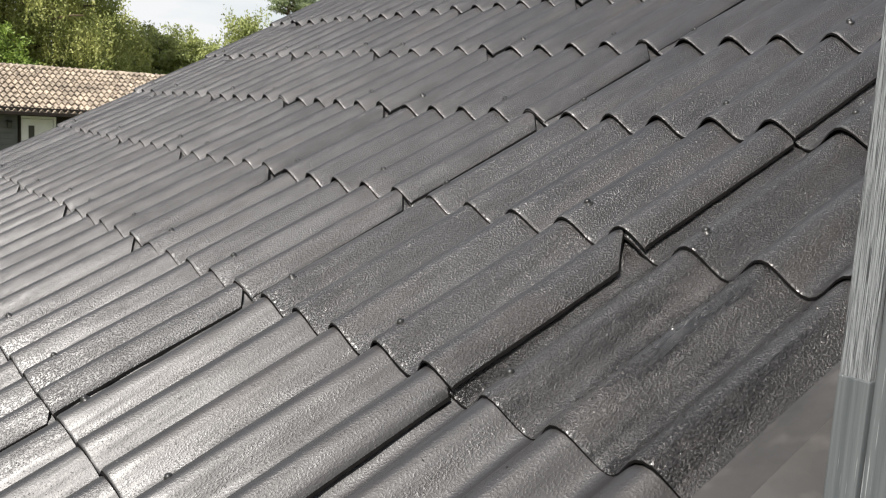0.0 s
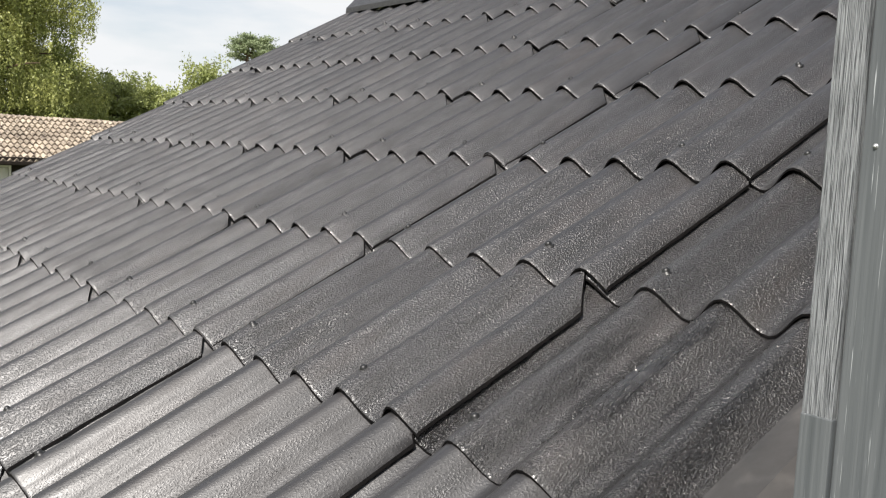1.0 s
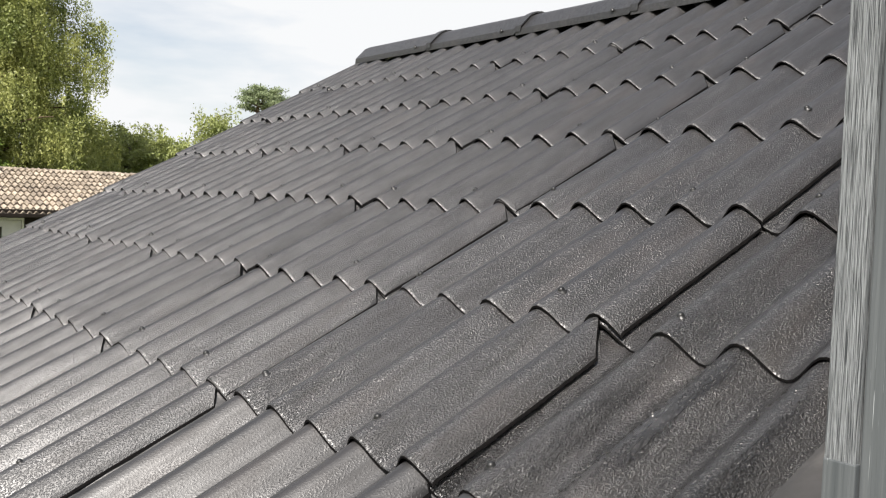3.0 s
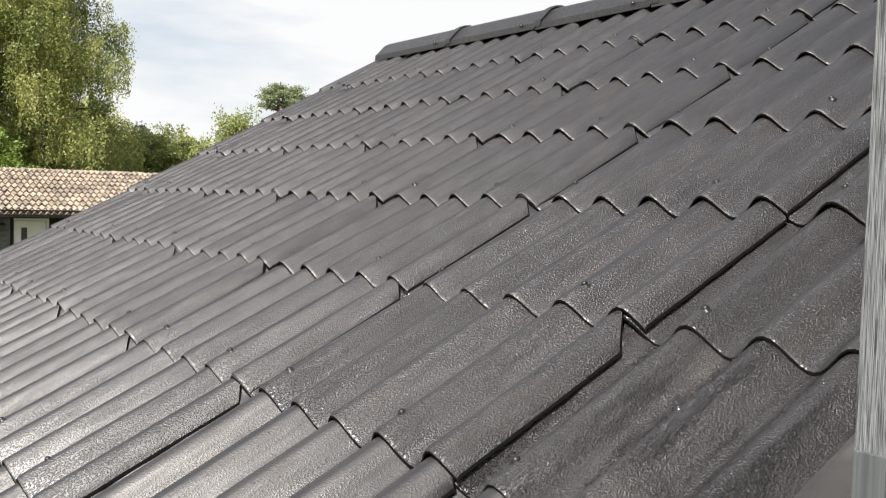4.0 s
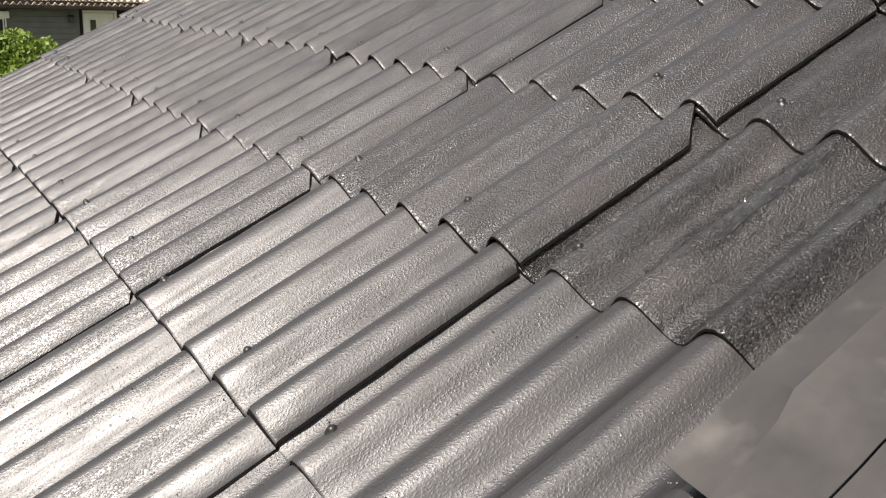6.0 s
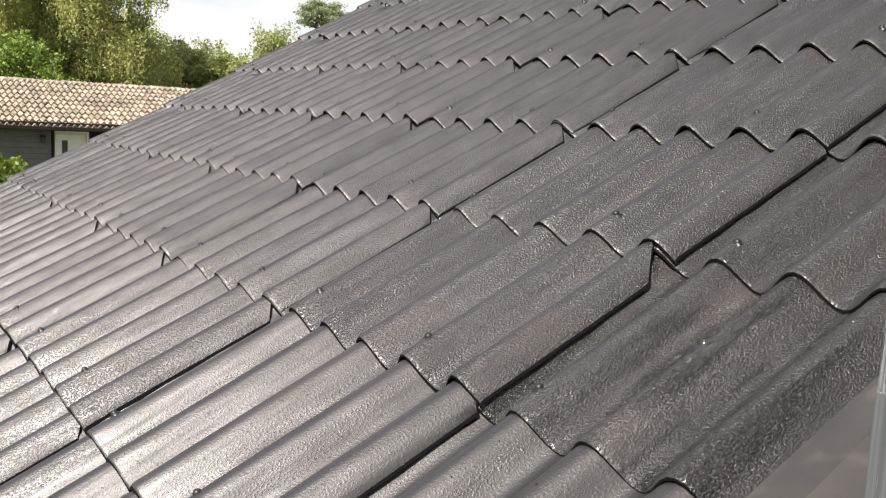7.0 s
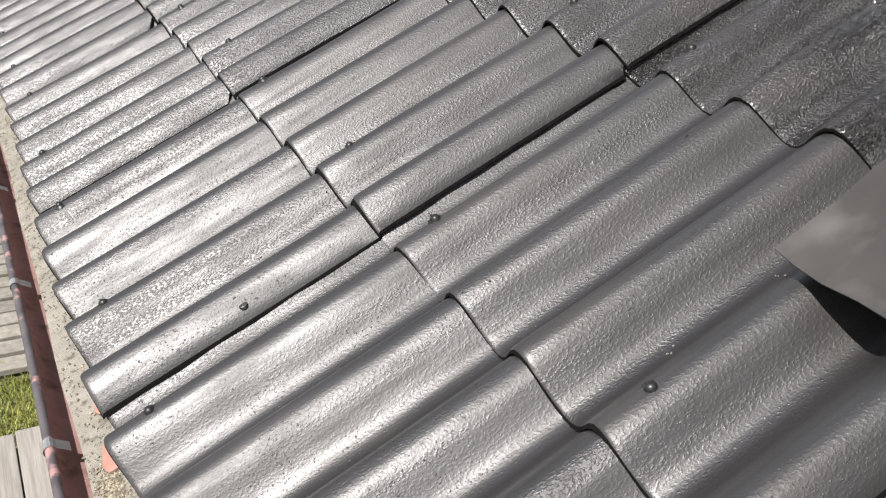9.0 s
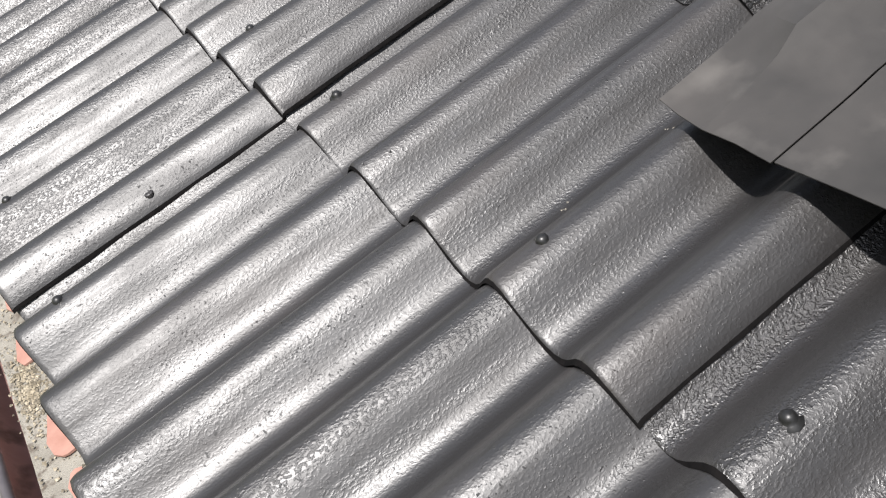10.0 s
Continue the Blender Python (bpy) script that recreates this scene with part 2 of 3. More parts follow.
def put(name, me, parent=None, m=None):
    ob = new(name, me)
    if parent:
        ob.parent = parent
    if m:
        ob.matrix_basis = m
    return ob


def part(name, bm, material, parent, label="", m=None, smooth=False):
    me = bpy.data.meshes.new(name)
    bm.to_mesh(me)
    bm.free()
    me.materials.append(material)
    if smooth:
        me.shade_smooth()
    ob = put(name, me, parent, m)
    if label:
        tagged(ob, label)
    return ob


def thing(name, label, category, m=None, kind="", group=""):
    ob = new(name)
    ob.empty_display_size = 0.2
    if m:
        ob.matrix_basis = m
    return tagged(ob, label, category, group, kind)


def add_box(bm, x0, x1, y0, y1, z0, z1, bevel=0.0, m=None):
    ret = bmesh.ops.create_cube(bm, size=1.0)
    for v in ret["verts"]:
        v.co = Vector(((x0 + x1) / 2 + v.co.x * (x1 - x0), (y0 + y1) / 2 + v.co.y * (y1 - y0), (z0 + z1) / 2 + v.co.z * (z1 - z0)))
        if m:
            v.co = m @ v.co
    if bevel:
        es = {e for v in ret["verts"] for e in v.link_edges}
        bmesh.ops.bevel(bm, geom=list(es), offset=bevel, segments=2, affect="EDGES", profile=0.6)
    return bm


def box(*a, **k):
    return add_box(bmesh.new(), *a, **k)


def slab(pts_top, thick, close_v=False):
    """A sheet of the given grid of points (rows of Vectors) with a thickness downward; returns verts, faces."""
    nr, nc = len(pts_top), len(pts_top[0])
    verts = [tuple(p) for row in pts_top for p in row] + [(p[0], p[1], p[2] - thick) for row in pts_top for p in row]
    o = nr * nc
    f = []
    for r in range(nr - 1):
        for c in range(nc - 1):
            a, b, d, e = r * nc + c, r * nc + c + 1, (r + 1) * nc + c + 1, (r + 1) * nc + c
            f.append((a, b, d, e))
            f.append((o + e, o + d, o + b, o + a))
    for c in range(nc - 1):
        f.append((c + 1, c, o + c, o + c + 1))
        a = (nr - 1) * nc + c
        f.append((a, a + 1, o + a + 1, o + a))
    for r in range(nr - 1):
        a, b = r * nc, (r + 1) * nc
        f.append((a, b, o + b, o + a))
        a, b = a + nc - 1, b + nc - 1
        f.append((b, a, o + a, o + b))
    return verts, f


def tube(points, radii, sides=8, cap=True):
    """Vertices and faces of a tapered tube along points."""
    verts, faces = [], []
    for i, p in enumerate(points):
        p = Vector(p)
        d = (Vector(points[min(i + 1, len(points) - 1)]) - Vector(points[max(i - 1, 0)])).normalized()
        a = d.orthogonal().normalized()
        b = d.cross(a)
        for k in range(sides):
            t = 2 * math.pi * k / sides
            verts.append(tuple(p + (a * math.cos(t) + b * math.sin(t)) * radii[i]))
    for i in range(len(points) - 1):
        for k in range(sides):
            a, b = i * sides + k, i * sides + (k + 1) % sides
            faces.append((a, b, b + sides, a + sides))
    if cap:
        faces.append(tuple(range(sides))[::-1])
        faces.append(tuple(range(len(verts) - sides, len(verts))))
    return verts, faces


# ---- the roof ----
PITCH, HEIGHT = 27.0, 2.35
WAVE, SHEET, COURSE = 0.177, 0.885, 0.541
AMP, THICK = 0.057, 0.0050
RIDGE_U, VERGE_V, NEAR_V = 3.93, 4.89, -4.425
COURSES = [-0.532, 0.0, 0.540, 1.074, 1.617, 2.160, 2.703, 3.246]
ROOF = Matrix.Translation((0, 0, HEIGHT)) @ pose(0, 0, 0, 0, -PITCH, 0)


def wave(v):
    return AMP * 0.5 * (1 - math.cos(2 * math.pi * (v + 0.030) / WAVE))


def sheet_mesh(length, width, cut, seed, rows=9, lap_at=SHEET, lip=0.0016):
    """One corrugated sheet: lower edge at x=0, near edge at y=0, its near upper corner mitred by cut."""
    rnd = random.Random(seed)
    ph = [rnd.uniform(0, 6.28) for _ in range(6)]
    seg = int(round(width / WAVE * 12))
    us = [0.0, 0.004, 0.009] + [length * (k + 1) / rows for k in range(rows)]
    us = sorted(us + [COURSE - cut * 1.0, COURSE - cut * 0.5, COURSE])
    grid = []
    for u in us:
        lift = 0.0098 * (1 - u / length) - (0.0030 if u == 0.0 else 0.0007 if u == 0.004 else 0.0)
        start = 0.0 if u < COURSE - cut else (0.003 + (0.55 if cut > 0.06 else 0.85) * cut) * min(1.25, (u - COURSE + cut) / max(cut, 1e-3))
        row = []
        for k in range(seg + 1):
            v = max(width * k / seg, start + 0.0008 * k)
            n = wave(v) * (1 + 0.09 * max(0.0, 1 - u / 0.5)) + lift + 0.0105 * (1 - v / width)
            n += 0.0016 * math.sin(7 * u + ph[0]) * math.sin(5 * v + ph[1]) + 0.0007 * math.sin(31 * v + ph[2] + 4 * u)
            if u > COURSE - 0.040 and v > lap_at + 0.001:
                n -= 0.009
            uu = u + (0.003 * math.sin(6 * v + ph[3]) + 0.0015 * math.sin(41 * v + ph[4]) if u < 0.02 else 0)
            row.append((uu, v, n))
        grid.append(row)
    # columns run along +y, rows along +x: flip so that tops face up
    grid = [list(reversed(r)) for r in grid]
    verts, faces = slab(grid, THICK)
    low = len(us) * (seg + 1)
    # underside pushed out past the top, so the dark rim shows as a gap line
    for q in range(seg + 1):
        x, y, z = verts[low + q]
        verts[low + q] = (x - lip - 0.5 * lip * math.sin(33 * y + ph[5]), y, z)
    for q in range(len(us)):
        x, y, z = verts[low + q * (seg + 1) + seg]
        verts[low + q * (seg + 1) + seg] = (x, y - 0.0018 - 0.0012 * math.sin(41 * x + ph[2]), z - 0.0015)
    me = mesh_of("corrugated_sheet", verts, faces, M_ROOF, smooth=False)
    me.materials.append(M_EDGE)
    # rim faces take the dark colour that stands in for shade under the laps
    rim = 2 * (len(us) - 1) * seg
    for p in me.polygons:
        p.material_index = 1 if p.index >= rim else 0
    return me


def dome_screw(radius=0.0105):
    bm = bmesh.new()
    prof = [(radius * 1.35, -0.003), (radius * 1.3, 0.0022), (radius * 0.85, 0.0032), (radius * 0.78, 0.0085), (radius * 0.45, 0.0122), (0.0008, 0.0130)]
    rings = []
    for r, z in prof:
        rings.append([bm.verts.new((r * math.cos(k * math.pi / 5), r * math.sin(k * math.pi / 5), z)) for k in range(10)])
    for a, b in zip(rings, rings[1:]):
        for k in range(10):
            bm.faces.new((a[k], a[(k + 1) % 10], b[(k + 1) % 10], b[k]))
    bm.faces.new(rings[-1])
    me = bpy.data.meshes.new("screw")
    bm.to_mesh(me)
    bm.free()
    me.materials.append(M_SCREW)
    me.shade_smooth()
    return me


def smooth_by_angle(me, deg=35):
    me.shade_smooth()
    me.set_sharp_from_angle(angle=radians(deg))


roof = thing("roof", "dark grey freshly painted corrugated fibre-cement roof", "roof", ROOF, "structure")
SCREW = dome_screw()
FULL = [sheet_mesh(0.626, SHEET + 0.085, c, i) for i, c in enumerate((0.085, 0.038, 0.044, 0.034, 0.008))]
last_v = math.floor(VERGE_V / SHEET)
VERGE_W = VERGE_V - last_v * SHEET
EDGE = [sheet_mesh(0.626, VERGE_W, c, 20 + i) for i, c in enumerate((0.04, 0.025))]
LOW = [sheet_mesh(0.626, SHEET + 0.085, c, 30 + i, lip=0.0042) for i, c in enumerate((0.038, 0.044, 0.034, 0.008))]
WIDE = sheet_mesh(0.626, 2 * SHEET + 0.085, 0.008, 9, lap_at=2 * SHEET)
for me in FULL + EDGE + LOW + [WIDE]:
    smooth_by_angle(me)
rnd = random.Random(5)
for ci, u in enumerate(COURSES):
    for k in range(int(round(NEAR_V / SHEET)), last_v + 1):
        if (ci, k) == (0, -1):  # one wide sheet reaches across here
            continue
        me = EDGE[rnd.randrange(2)] if k == last_v else FULL[rnd.randrange(1, 4)]
        if (ci, k) == (2, 0):
            me = FULL[0]
        elif (ci, k) == (0, -2):
            me = WIDE
        elif k == 0 and ci in (0, 1, 3):
            me = FULL[4]
        if ci == 1 and k != last_v:  # thicker, rougher lower edges on this course
            me = LOW[3] if k == 0 else LOW[rnd.randrange(3)]
        v = k * SHEET + (0.016 * (ci - 2) if k == last_v else 0.0)
        sweep = max(0, ci - 3)  # the slope curves up slightly towards the ridge
        ob = put("corrugated_sheet", me, roof, pose(u + rnd.uniform(-0.004, 0.004), v, rnd.uniform(-0.001, 0.002) - 0.0375 + 0.0029 * sweep ** 2 + (0.002 if k == 0 else -0.003 if k > 0 else -0.003 if k == -1 else 0.0), rnd.uniform(-0.1, 0.1) - (0.05 if k == 0 else 0.15 if k == -1 else 0.0), -0.61 * sweep, rnd.uniform(-0.2, 0.2)))
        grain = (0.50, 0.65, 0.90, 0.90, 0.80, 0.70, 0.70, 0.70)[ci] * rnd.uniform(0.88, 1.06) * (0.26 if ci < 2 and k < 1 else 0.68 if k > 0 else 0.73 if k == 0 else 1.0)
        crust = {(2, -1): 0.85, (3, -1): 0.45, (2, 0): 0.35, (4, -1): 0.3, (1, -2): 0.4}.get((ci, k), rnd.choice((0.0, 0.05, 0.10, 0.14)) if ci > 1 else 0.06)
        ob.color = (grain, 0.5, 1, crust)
        for crest in ((1,) if k == last_v else (1, 4, 6, 9) if me == WIDE else (1, 4)):
            cv = WAVE * (crest + 0.5) - 0.030
            cu = 0.072 + rnd.uniform(-0.012, 0.012)
            put("screw", SCREW, ob, pose(cu, cv + rnd.uniform(-0.010, 0.010), wave(cv) * 1.075 + 0.0152 - 0.009 * cv / (2 * SHEET if me == WIDE else SHEET) - 0.0022, rnd.uniform(-6, 6), rnd.uniform(-6, 6), rnd.uniform(0, 90)))


def ridge_cap_mesh(length):
    """A ridge cap of two wings and a rounded top, with a raised collar at its near end."""
    prof = []
    w, sl = 0.170, math.tan(radians(PITCH))
    for s in (-1, 1):
        side = [(w, -w * sl - 0.012), (w * 0.98, -w * sl + 0.018), (0.085, 0.014), (0.045, 0.034), (0.0, 0.041)]
        prof.append([(s * x, z) for x, z in side])
    line = prof[0] + prof[1][::-1][1:]
    grid = []
    for y, up in ((0, 0.016), (0.05, 0.016), (0.062, 0.004), (length * 0.5, 0.002), (length + 0.05, 0.0)):
        grid.append([(x * (1 + up * 1.2), y, z + up) for x, z in line])
    verts, faces = slab(grid, 0.009)
    me = mesh_of("ridge_cap", verts, [f[::-1] for f in faces], M_ROOF)
    smooth_by_angle(me, 30)
    return me


RIDGE_X, RIDGE_Z = RIDGE_U * math.cos(radians(PITCH)) - 0.063 * math.sin(radians(PITCH)), HEIGHT + RIDGE_U * math.sin(radians(PITCH)) + 0.063 * math.cos(radians(PITCH)) + 0.056
CAP = ridge_cap_mesh(0.92)
v = VERGE_V - 0.06
while v > NEAR_V:
    v -= 0.92
    cap = put("ridge_cap", CAP, roof, ROOF.inverted() @ pose(RIDGE_X, v, RIDGE_Z, rnd.uniform(-0.2, 0.2), 0, rnd.uniform(-0.2, 0.2)))
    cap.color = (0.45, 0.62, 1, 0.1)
    put("screw", SCREW, cap, pose(-0.17, 0.18, -0.065, 0, -PITCH, 0))

# the slope behind the ridge, a plain corrugated plane
cols = int((VERGE_V - NEAR_V) / WAVE * 6)
c27, s27 = math.cos(radians(PITCH)), math.sin(radians(PITCH))
x_r, z_r = RIDGE_U * c27, HEIGHT + RIDGE_U * s27
grid = [[(x_r + d * c27, NEAR_V + (VERGE_V - NEAR_V) * q / cols, z_r - d * s27 + wave(WAVE * q / 6)) for q in range(cols + 1)] for d in (4.3, 0.02)]
verts, faces = slab(grid, 0.008)
back = put("back_slope", mesh_of("back_slope", verts, faces, M_ROOF), roof, ROOF.inverted())
tagged(back, "corrugated slope behind the ridge")
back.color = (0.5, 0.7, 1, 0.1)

# boards under the sheets, so that no light comes through the joints
bm = box(-0.50, RIDGE_U - 0.01, NEAR_V, VERGE_V - 0.03, -0.110, -0.074)
part("roof_boarding", bm, M_FASCIA, roof, "dark boarding under the sheets")

# house body under the roof
house_body = thing("house_body", "dark walls of the house under the painted roof", "house", kind="structure")
x0, x1 = -0.15, 2 * x_r + 0.15
zt = HEIGHT - 0.28
part("wall", box(x0, x0 + 0.2, NEAR_V + 0.2, VERGE_V - 0.2, -0.1, zt), M_WALL, house_body)
part("wall", box(x1 - 0.2, x1, NEAR_V + 0.2, VERGE_V - 0.2, -0.1, zt), M_WALL, house_body)
for y in (NEAR_V + 0.2, VERGE_V - 0.4):
    bm = bmesh.new()
    outline = [(x0 + 0.2, -0.1), (x1 - 0.2, -0.1), (x1 - 0.2, zt), (x_r, z_r - 0.12), (x0 + 0.2, zt)]
    fs = [bm.verts.new((x, y, z)) for x, z in outline]
    bs = [bm.verts.new((x, y + 0.2, z)) for x, z in outline]
    bm.faces.new(fs)
    bm.faces.new(bs[::-1])
    for i in range(5):
        j = (i + 1) % 5
        bm.faces.new((fs[j], fs[i], bs[i], bs[j]))
    part("gable_wall", bm, M_WALL, house_body)

# ---- dormer beside the camera ----
DORMER_X, DORMER_Y = 0.42, -0.777
dormer = thing("dormer", "grey timber dormer with brushed worn corner board", "dormer", Matrix.Translation((DORMER_X, DORMER_Y, HEIGHT)), "structure")
part("corner_board", box(0.0, 0.10, -0.0355, 0.0, 0.205, 2.17, bevel=0.002), M_BOARD, dormer, "light grey board with white brush streaks")
part("end_cap", box(-0.0025, 0.1015, -0.038, 0.002, 0.200, 0.238, bevel=0.002), M_EDGE, dormer, "black end of the corner board")
part("corner_board", box(-0.001, 0.10, -0.0365, 0.0005, 0.30, 0.49, bevel=0.002), M_BOARD_DARK, dormer, "lower end painted dark grey")
part("front_board", box(0.006, 0.03, -0.17, -0.0375, 0.30, 2.17, bevel=0.002), M_BOARD_DARK, dormer, "dark grey board with pale streaks")
part("front_wall", box(0.03, 0.12, -2.4, -0.036, 0.28, 2.15), M_WALL, dormer)
part("cheek_wall", box(0.10, 3.0, -0.12, -0.012, 0.0, 2.15), M_WALL, dormer)
part("cheek_wall", box(0.12, 3.0, -2.4, -2.3, 0.0, 2.15), M_WALL, dormer)
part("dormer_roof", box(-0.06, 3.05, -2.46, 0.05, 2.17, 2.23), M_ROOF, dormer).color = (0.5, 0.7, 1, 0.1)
zinc_screw = SCREW.copy()
zinc_screw.materials[0] = M_ZINC
put("screw", zinc_screw, dormer, pose(0.006, -0.052, 0.780, 0, -90, 0)).scale = (0.22, 0.22, 0.22)

# sheet-metal apron under the dormer, lapping over the waves
apron_rows = []
for u, e in ((0.0, 0.0), (0.10, 0.3), (0.125, 0.45), (0.16, 1.0), (0.35, 1.0), (0.62, 1.0)):
    # far rim, fold, flat, second seam, far flat
    rim = 0.078 + 0.010 * e
    # the front sags towards the crests, the upper part lies flat
    apron_rows.append([
        (0.300 + u, -0.618 - 0.02 * u, rim - 0.008 + 0.004 * e), (0.298 + u, -0.650, rim - 0.017 + 0.024 * e), (0.293 + u, -0.690, rim - 0.015 + 0.0255 * e),
        (0.292 + u, -0.696, rim - 0.014 + 0.0275 * e), (0.290 + u, -0.750, 0.071 + 0.012 * e), (0.284 + u, -0.806, 0.076 + 0.005 * e), (0.284 + u, -0.812, 0.080 + 0.005 * e),
        (0.290 + u, -0.90, 0.080), (0.295 + u, -1.05, 0.084), (0.29 + u, -3.35, 0.09)])
apron = thing("apron_flashing", "grey painted sheet-metal apron flashing lapped over the corrugated roof", "flashing", ROOF)
for piece, lo, hi in (("side_flange", 0, 4), ("pan", 3, 6), ("pan", 6, 10)):
    verts, faces = slab([list(reversed(r[lo:hi])) for r in apron_rows], 0.0015)
    ob = put(piece, mesh_of(piece, verts, faces, M_FLASH), apron)
    smooth_by_angle(ob.data, 25)

# ---- eaves ----
drip = thing("drip_flashing", "sandy grit-covered drip flashing under the roof edge", "flashing", ROOF)
grid = [[(u, NEAR_V + 0.02 + (VERGE_V - NEAR_V - 0.04) * q / 90, n + 0.002 * math.sin(q * 1.7) * (u < -0.59)) for q in range(91)] for u, n in ((-0.602, -0.062), (-0.598, -0.050), (-0.52, -0.046), (-0.44, -0.045))]
grid = [[(u + 0.003 * math.sin(q * 0.9 + u * 40) * (u < -0.59), v, n) for q, (u, v, n) in enumerate(r)] for r in grid]
verts, faces = slab([list(reversed(r)) for r in grid], 0.002)
put("metal_strip", mesh_of("metal_strip", verts, faces, M_DRIP), drip)
rnd = random.Random(11)


def ragged_patch(cu, cv, du, dv, n, material):
    bm = bmesh.new()
    ring = [(cu + du * math.cos(a) * rnd.uniform(0.7, 1.15), cv + dv * math.sin(a) * rnd.uniform(0.75, 1.1)) for a in [k * math.pi / 6 for k in range(12)]]
    top = [bm.verts.new((u, v, n + 0.003)) for u, v in ring]
    low = [bm.verts.new((u, v, n - 0.001)) for u, v in ring]
    bm.faces.new(top)
    for i in range(12):
        j = (i + 1) % 12
        bm.faces.new((top[j], top[i], low[i], low[j]))
    return bm


for cv, du, dv in ((-0.045, 0.026, 0.040), (-0.275, 0.020, 0.060), (-0.40, 0.018, 0.05), (0.10, 0.010, 0.03), (1.32, 0.012, 0.05), (-0.62, 0.02, 0.05)):
    part("bare_patch", ragged_patch(-0.545, cv, du, dv, -0.044, M_RAW), M_RAW, drip, "bare salmon-red patch")


def crumbs(name, label, count, where, size, material):
    """Loose crumbs as one mesh of small irregular wedges."""
    verts, faces = [], []
    for _ in range(count):
        u, v, n = where()
        s = size * rnd.uniform(0.4, 1.3)
        a = rnd.uniform(0, 6.28)
        o = len(verts)
        for k in range(4):
            verts.append((u + s * math.cos(a + k * 1.57) * rnd.uniform(0.4, 1), v + s * math.sin(a + k * 1.57) * rnd.uniform(0.4, 1), n))
        verts.append((u + s * rnd.uniform(-0.3, 0.3), v + s * rnd.uniform(-0.3, 0.3), n + s * rnd.uniform(0.4, 1.0)))
        faces += [(o, o + 1, o + 4), (o + 1, o + 2, o + 4), (o + 2, o + 3, o + 4), (o + 3, o, o + 4)]
    ob = put(name, mesh_of(name, verts, faces, material), None, ROOF)
    return tagged(ob, label, "debris", kind="stuff")


def on_drip():
    if rnd.random() < 0.3:
        return rnd.gauss(-0.565, 0.012), rnd.gauss(-0.13, 0.05), -0.046
    return rnd.uniform(-0.596, -0.525), rnd.uniform(-1.2, 4.7), -0.046


crumbs("moss_crumbs", "dry brown moss crumbs lying on the drip flashing", 2600, on_drip, 0.0036, M_GRIT)



def sheet_height(u, v):
    """Height of the sheets' top above the roof plane, on the courses below the upward curve."""
    ci = max(i for i, c in enumerate(COURSES) if c <= u)
    ul, vl = u - COURSES[ci], v - SHEET * math.floor(v / SHEET)
    return -0.0380 + wave(v) * (1 + 0.09 * max(0.0, 1 - ul / 0.5)) + 0.0098 * (1 - ul / 0.626) + 0.0105 * (1 - vl / 0.97) - (0.002 if v < 0 else 0.005 if v > SHEET else 0)


def crusted():
    pick = rnd.random()
    if pick < 0.34:
        u, v = rnd.uniform(0.66, 1.05), rnd.gauss(0.195, 0.022)
    elif pick < 0.62:
        u, v = rnd.uniform(0.60, 1.02), rnd.gauss(-0.252, 0.020)
    elif pick < 0.80:
        u, v = rnd.uniform(0.62, 1.0), rnd.gauss(-0.425, 0.018)
    else:
        u, v = rnd.uniform(-0.48, 0.52), rnd.uniform(-0.5, 3.2)
    return u, v, sheet_height(u, v)


crumbs("paint_crust", "black crusted paint flakes on the corrugated sheets", 1500, crusted, 0.0030, M_CRUST)


def pale_chips():
    u, v = rnd.choice(((0.156, -0.567), (0.163, -0.580), (0.33, -0.586), (0.325, -0.575)))
    u, v = u + rnd.gauss(0, 0.004), v + rnd.gauss(0, 0.004)
    return u, v, sheet_height(u, v)


crumbs("grit", "small pale grit on the corrugated sheets", 10, pale_chips, 0.0032, M_DRIP)
plug = thing("plugged_hole", "round painted plug over an old screw hole", "plug", ROOF)
v, f = tube([(-0.254, 0.020, sheet_height(-0.254, 0.020) - 0.003), (-0.254, 0.020, sheet_height(-0.254, 0.020) + 0.002), (-0.254, 0.020, sheet_height(-0.254, 0.020) + 0.003)], [0.008, 0.008, 0.006], 14)
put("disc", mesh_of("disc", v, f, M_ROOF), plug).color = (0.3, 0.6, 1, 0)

gutter = thing("gutter", "red-brown half-round rain gutter with worn grey rim", "gutter")
GX, GZ, GR = -0.495, 1.925, 0.054
arc = [(GX + GR * math.cos(a), GZ + GR * math.sin(a)) for a in [math.pi * (1 + k / 14) for k in range(15)]]
inner = [(GX + (GR - 0.0025) * math.cos(a), GZ + (GR - 0.0025) * math.sin(a)) for a in [math.pi * (1 + k / 14) for k in range(15)]][::-1]
loop = arc + inner
ys = [NEAR_V - 0.05 + (VERGE_V - NEAR_V + 0.1) * k / 24 for k in range(25)]
verts = [(x + 0.0015 * math.sin(j * 2.1), y, z + 0.001 * math.sin(j * 1.3)) for j, y in enumerate(ys) for x, z in loop]
nl = len(loop)
faces = [(j * nl + i, j * nl + (i + 1) % nl, (j + 1) * nl + (i + 1) % nl, (j + 1) * nl + i) for j in range(24) for i in range(nl)]
trough = put("trough", mesh_of("trough", verts, faces, M_GUTTER, True), gutter)
verts, faces = tube([(GX - GR - 0.001 + 0.0015 * math.sin(j * 2.1), y, GZ + 0.003 + 0.001 * math.sin(j * 1.3)) for j, y in enumerate(ys)], [0.0095] * 25, 10)
rim = put("rim", mesh_of("rim", verts, faces, M_RIM, True), gutter)
tagged(rim, "worn blue-grey beaded rim with peeling paint")


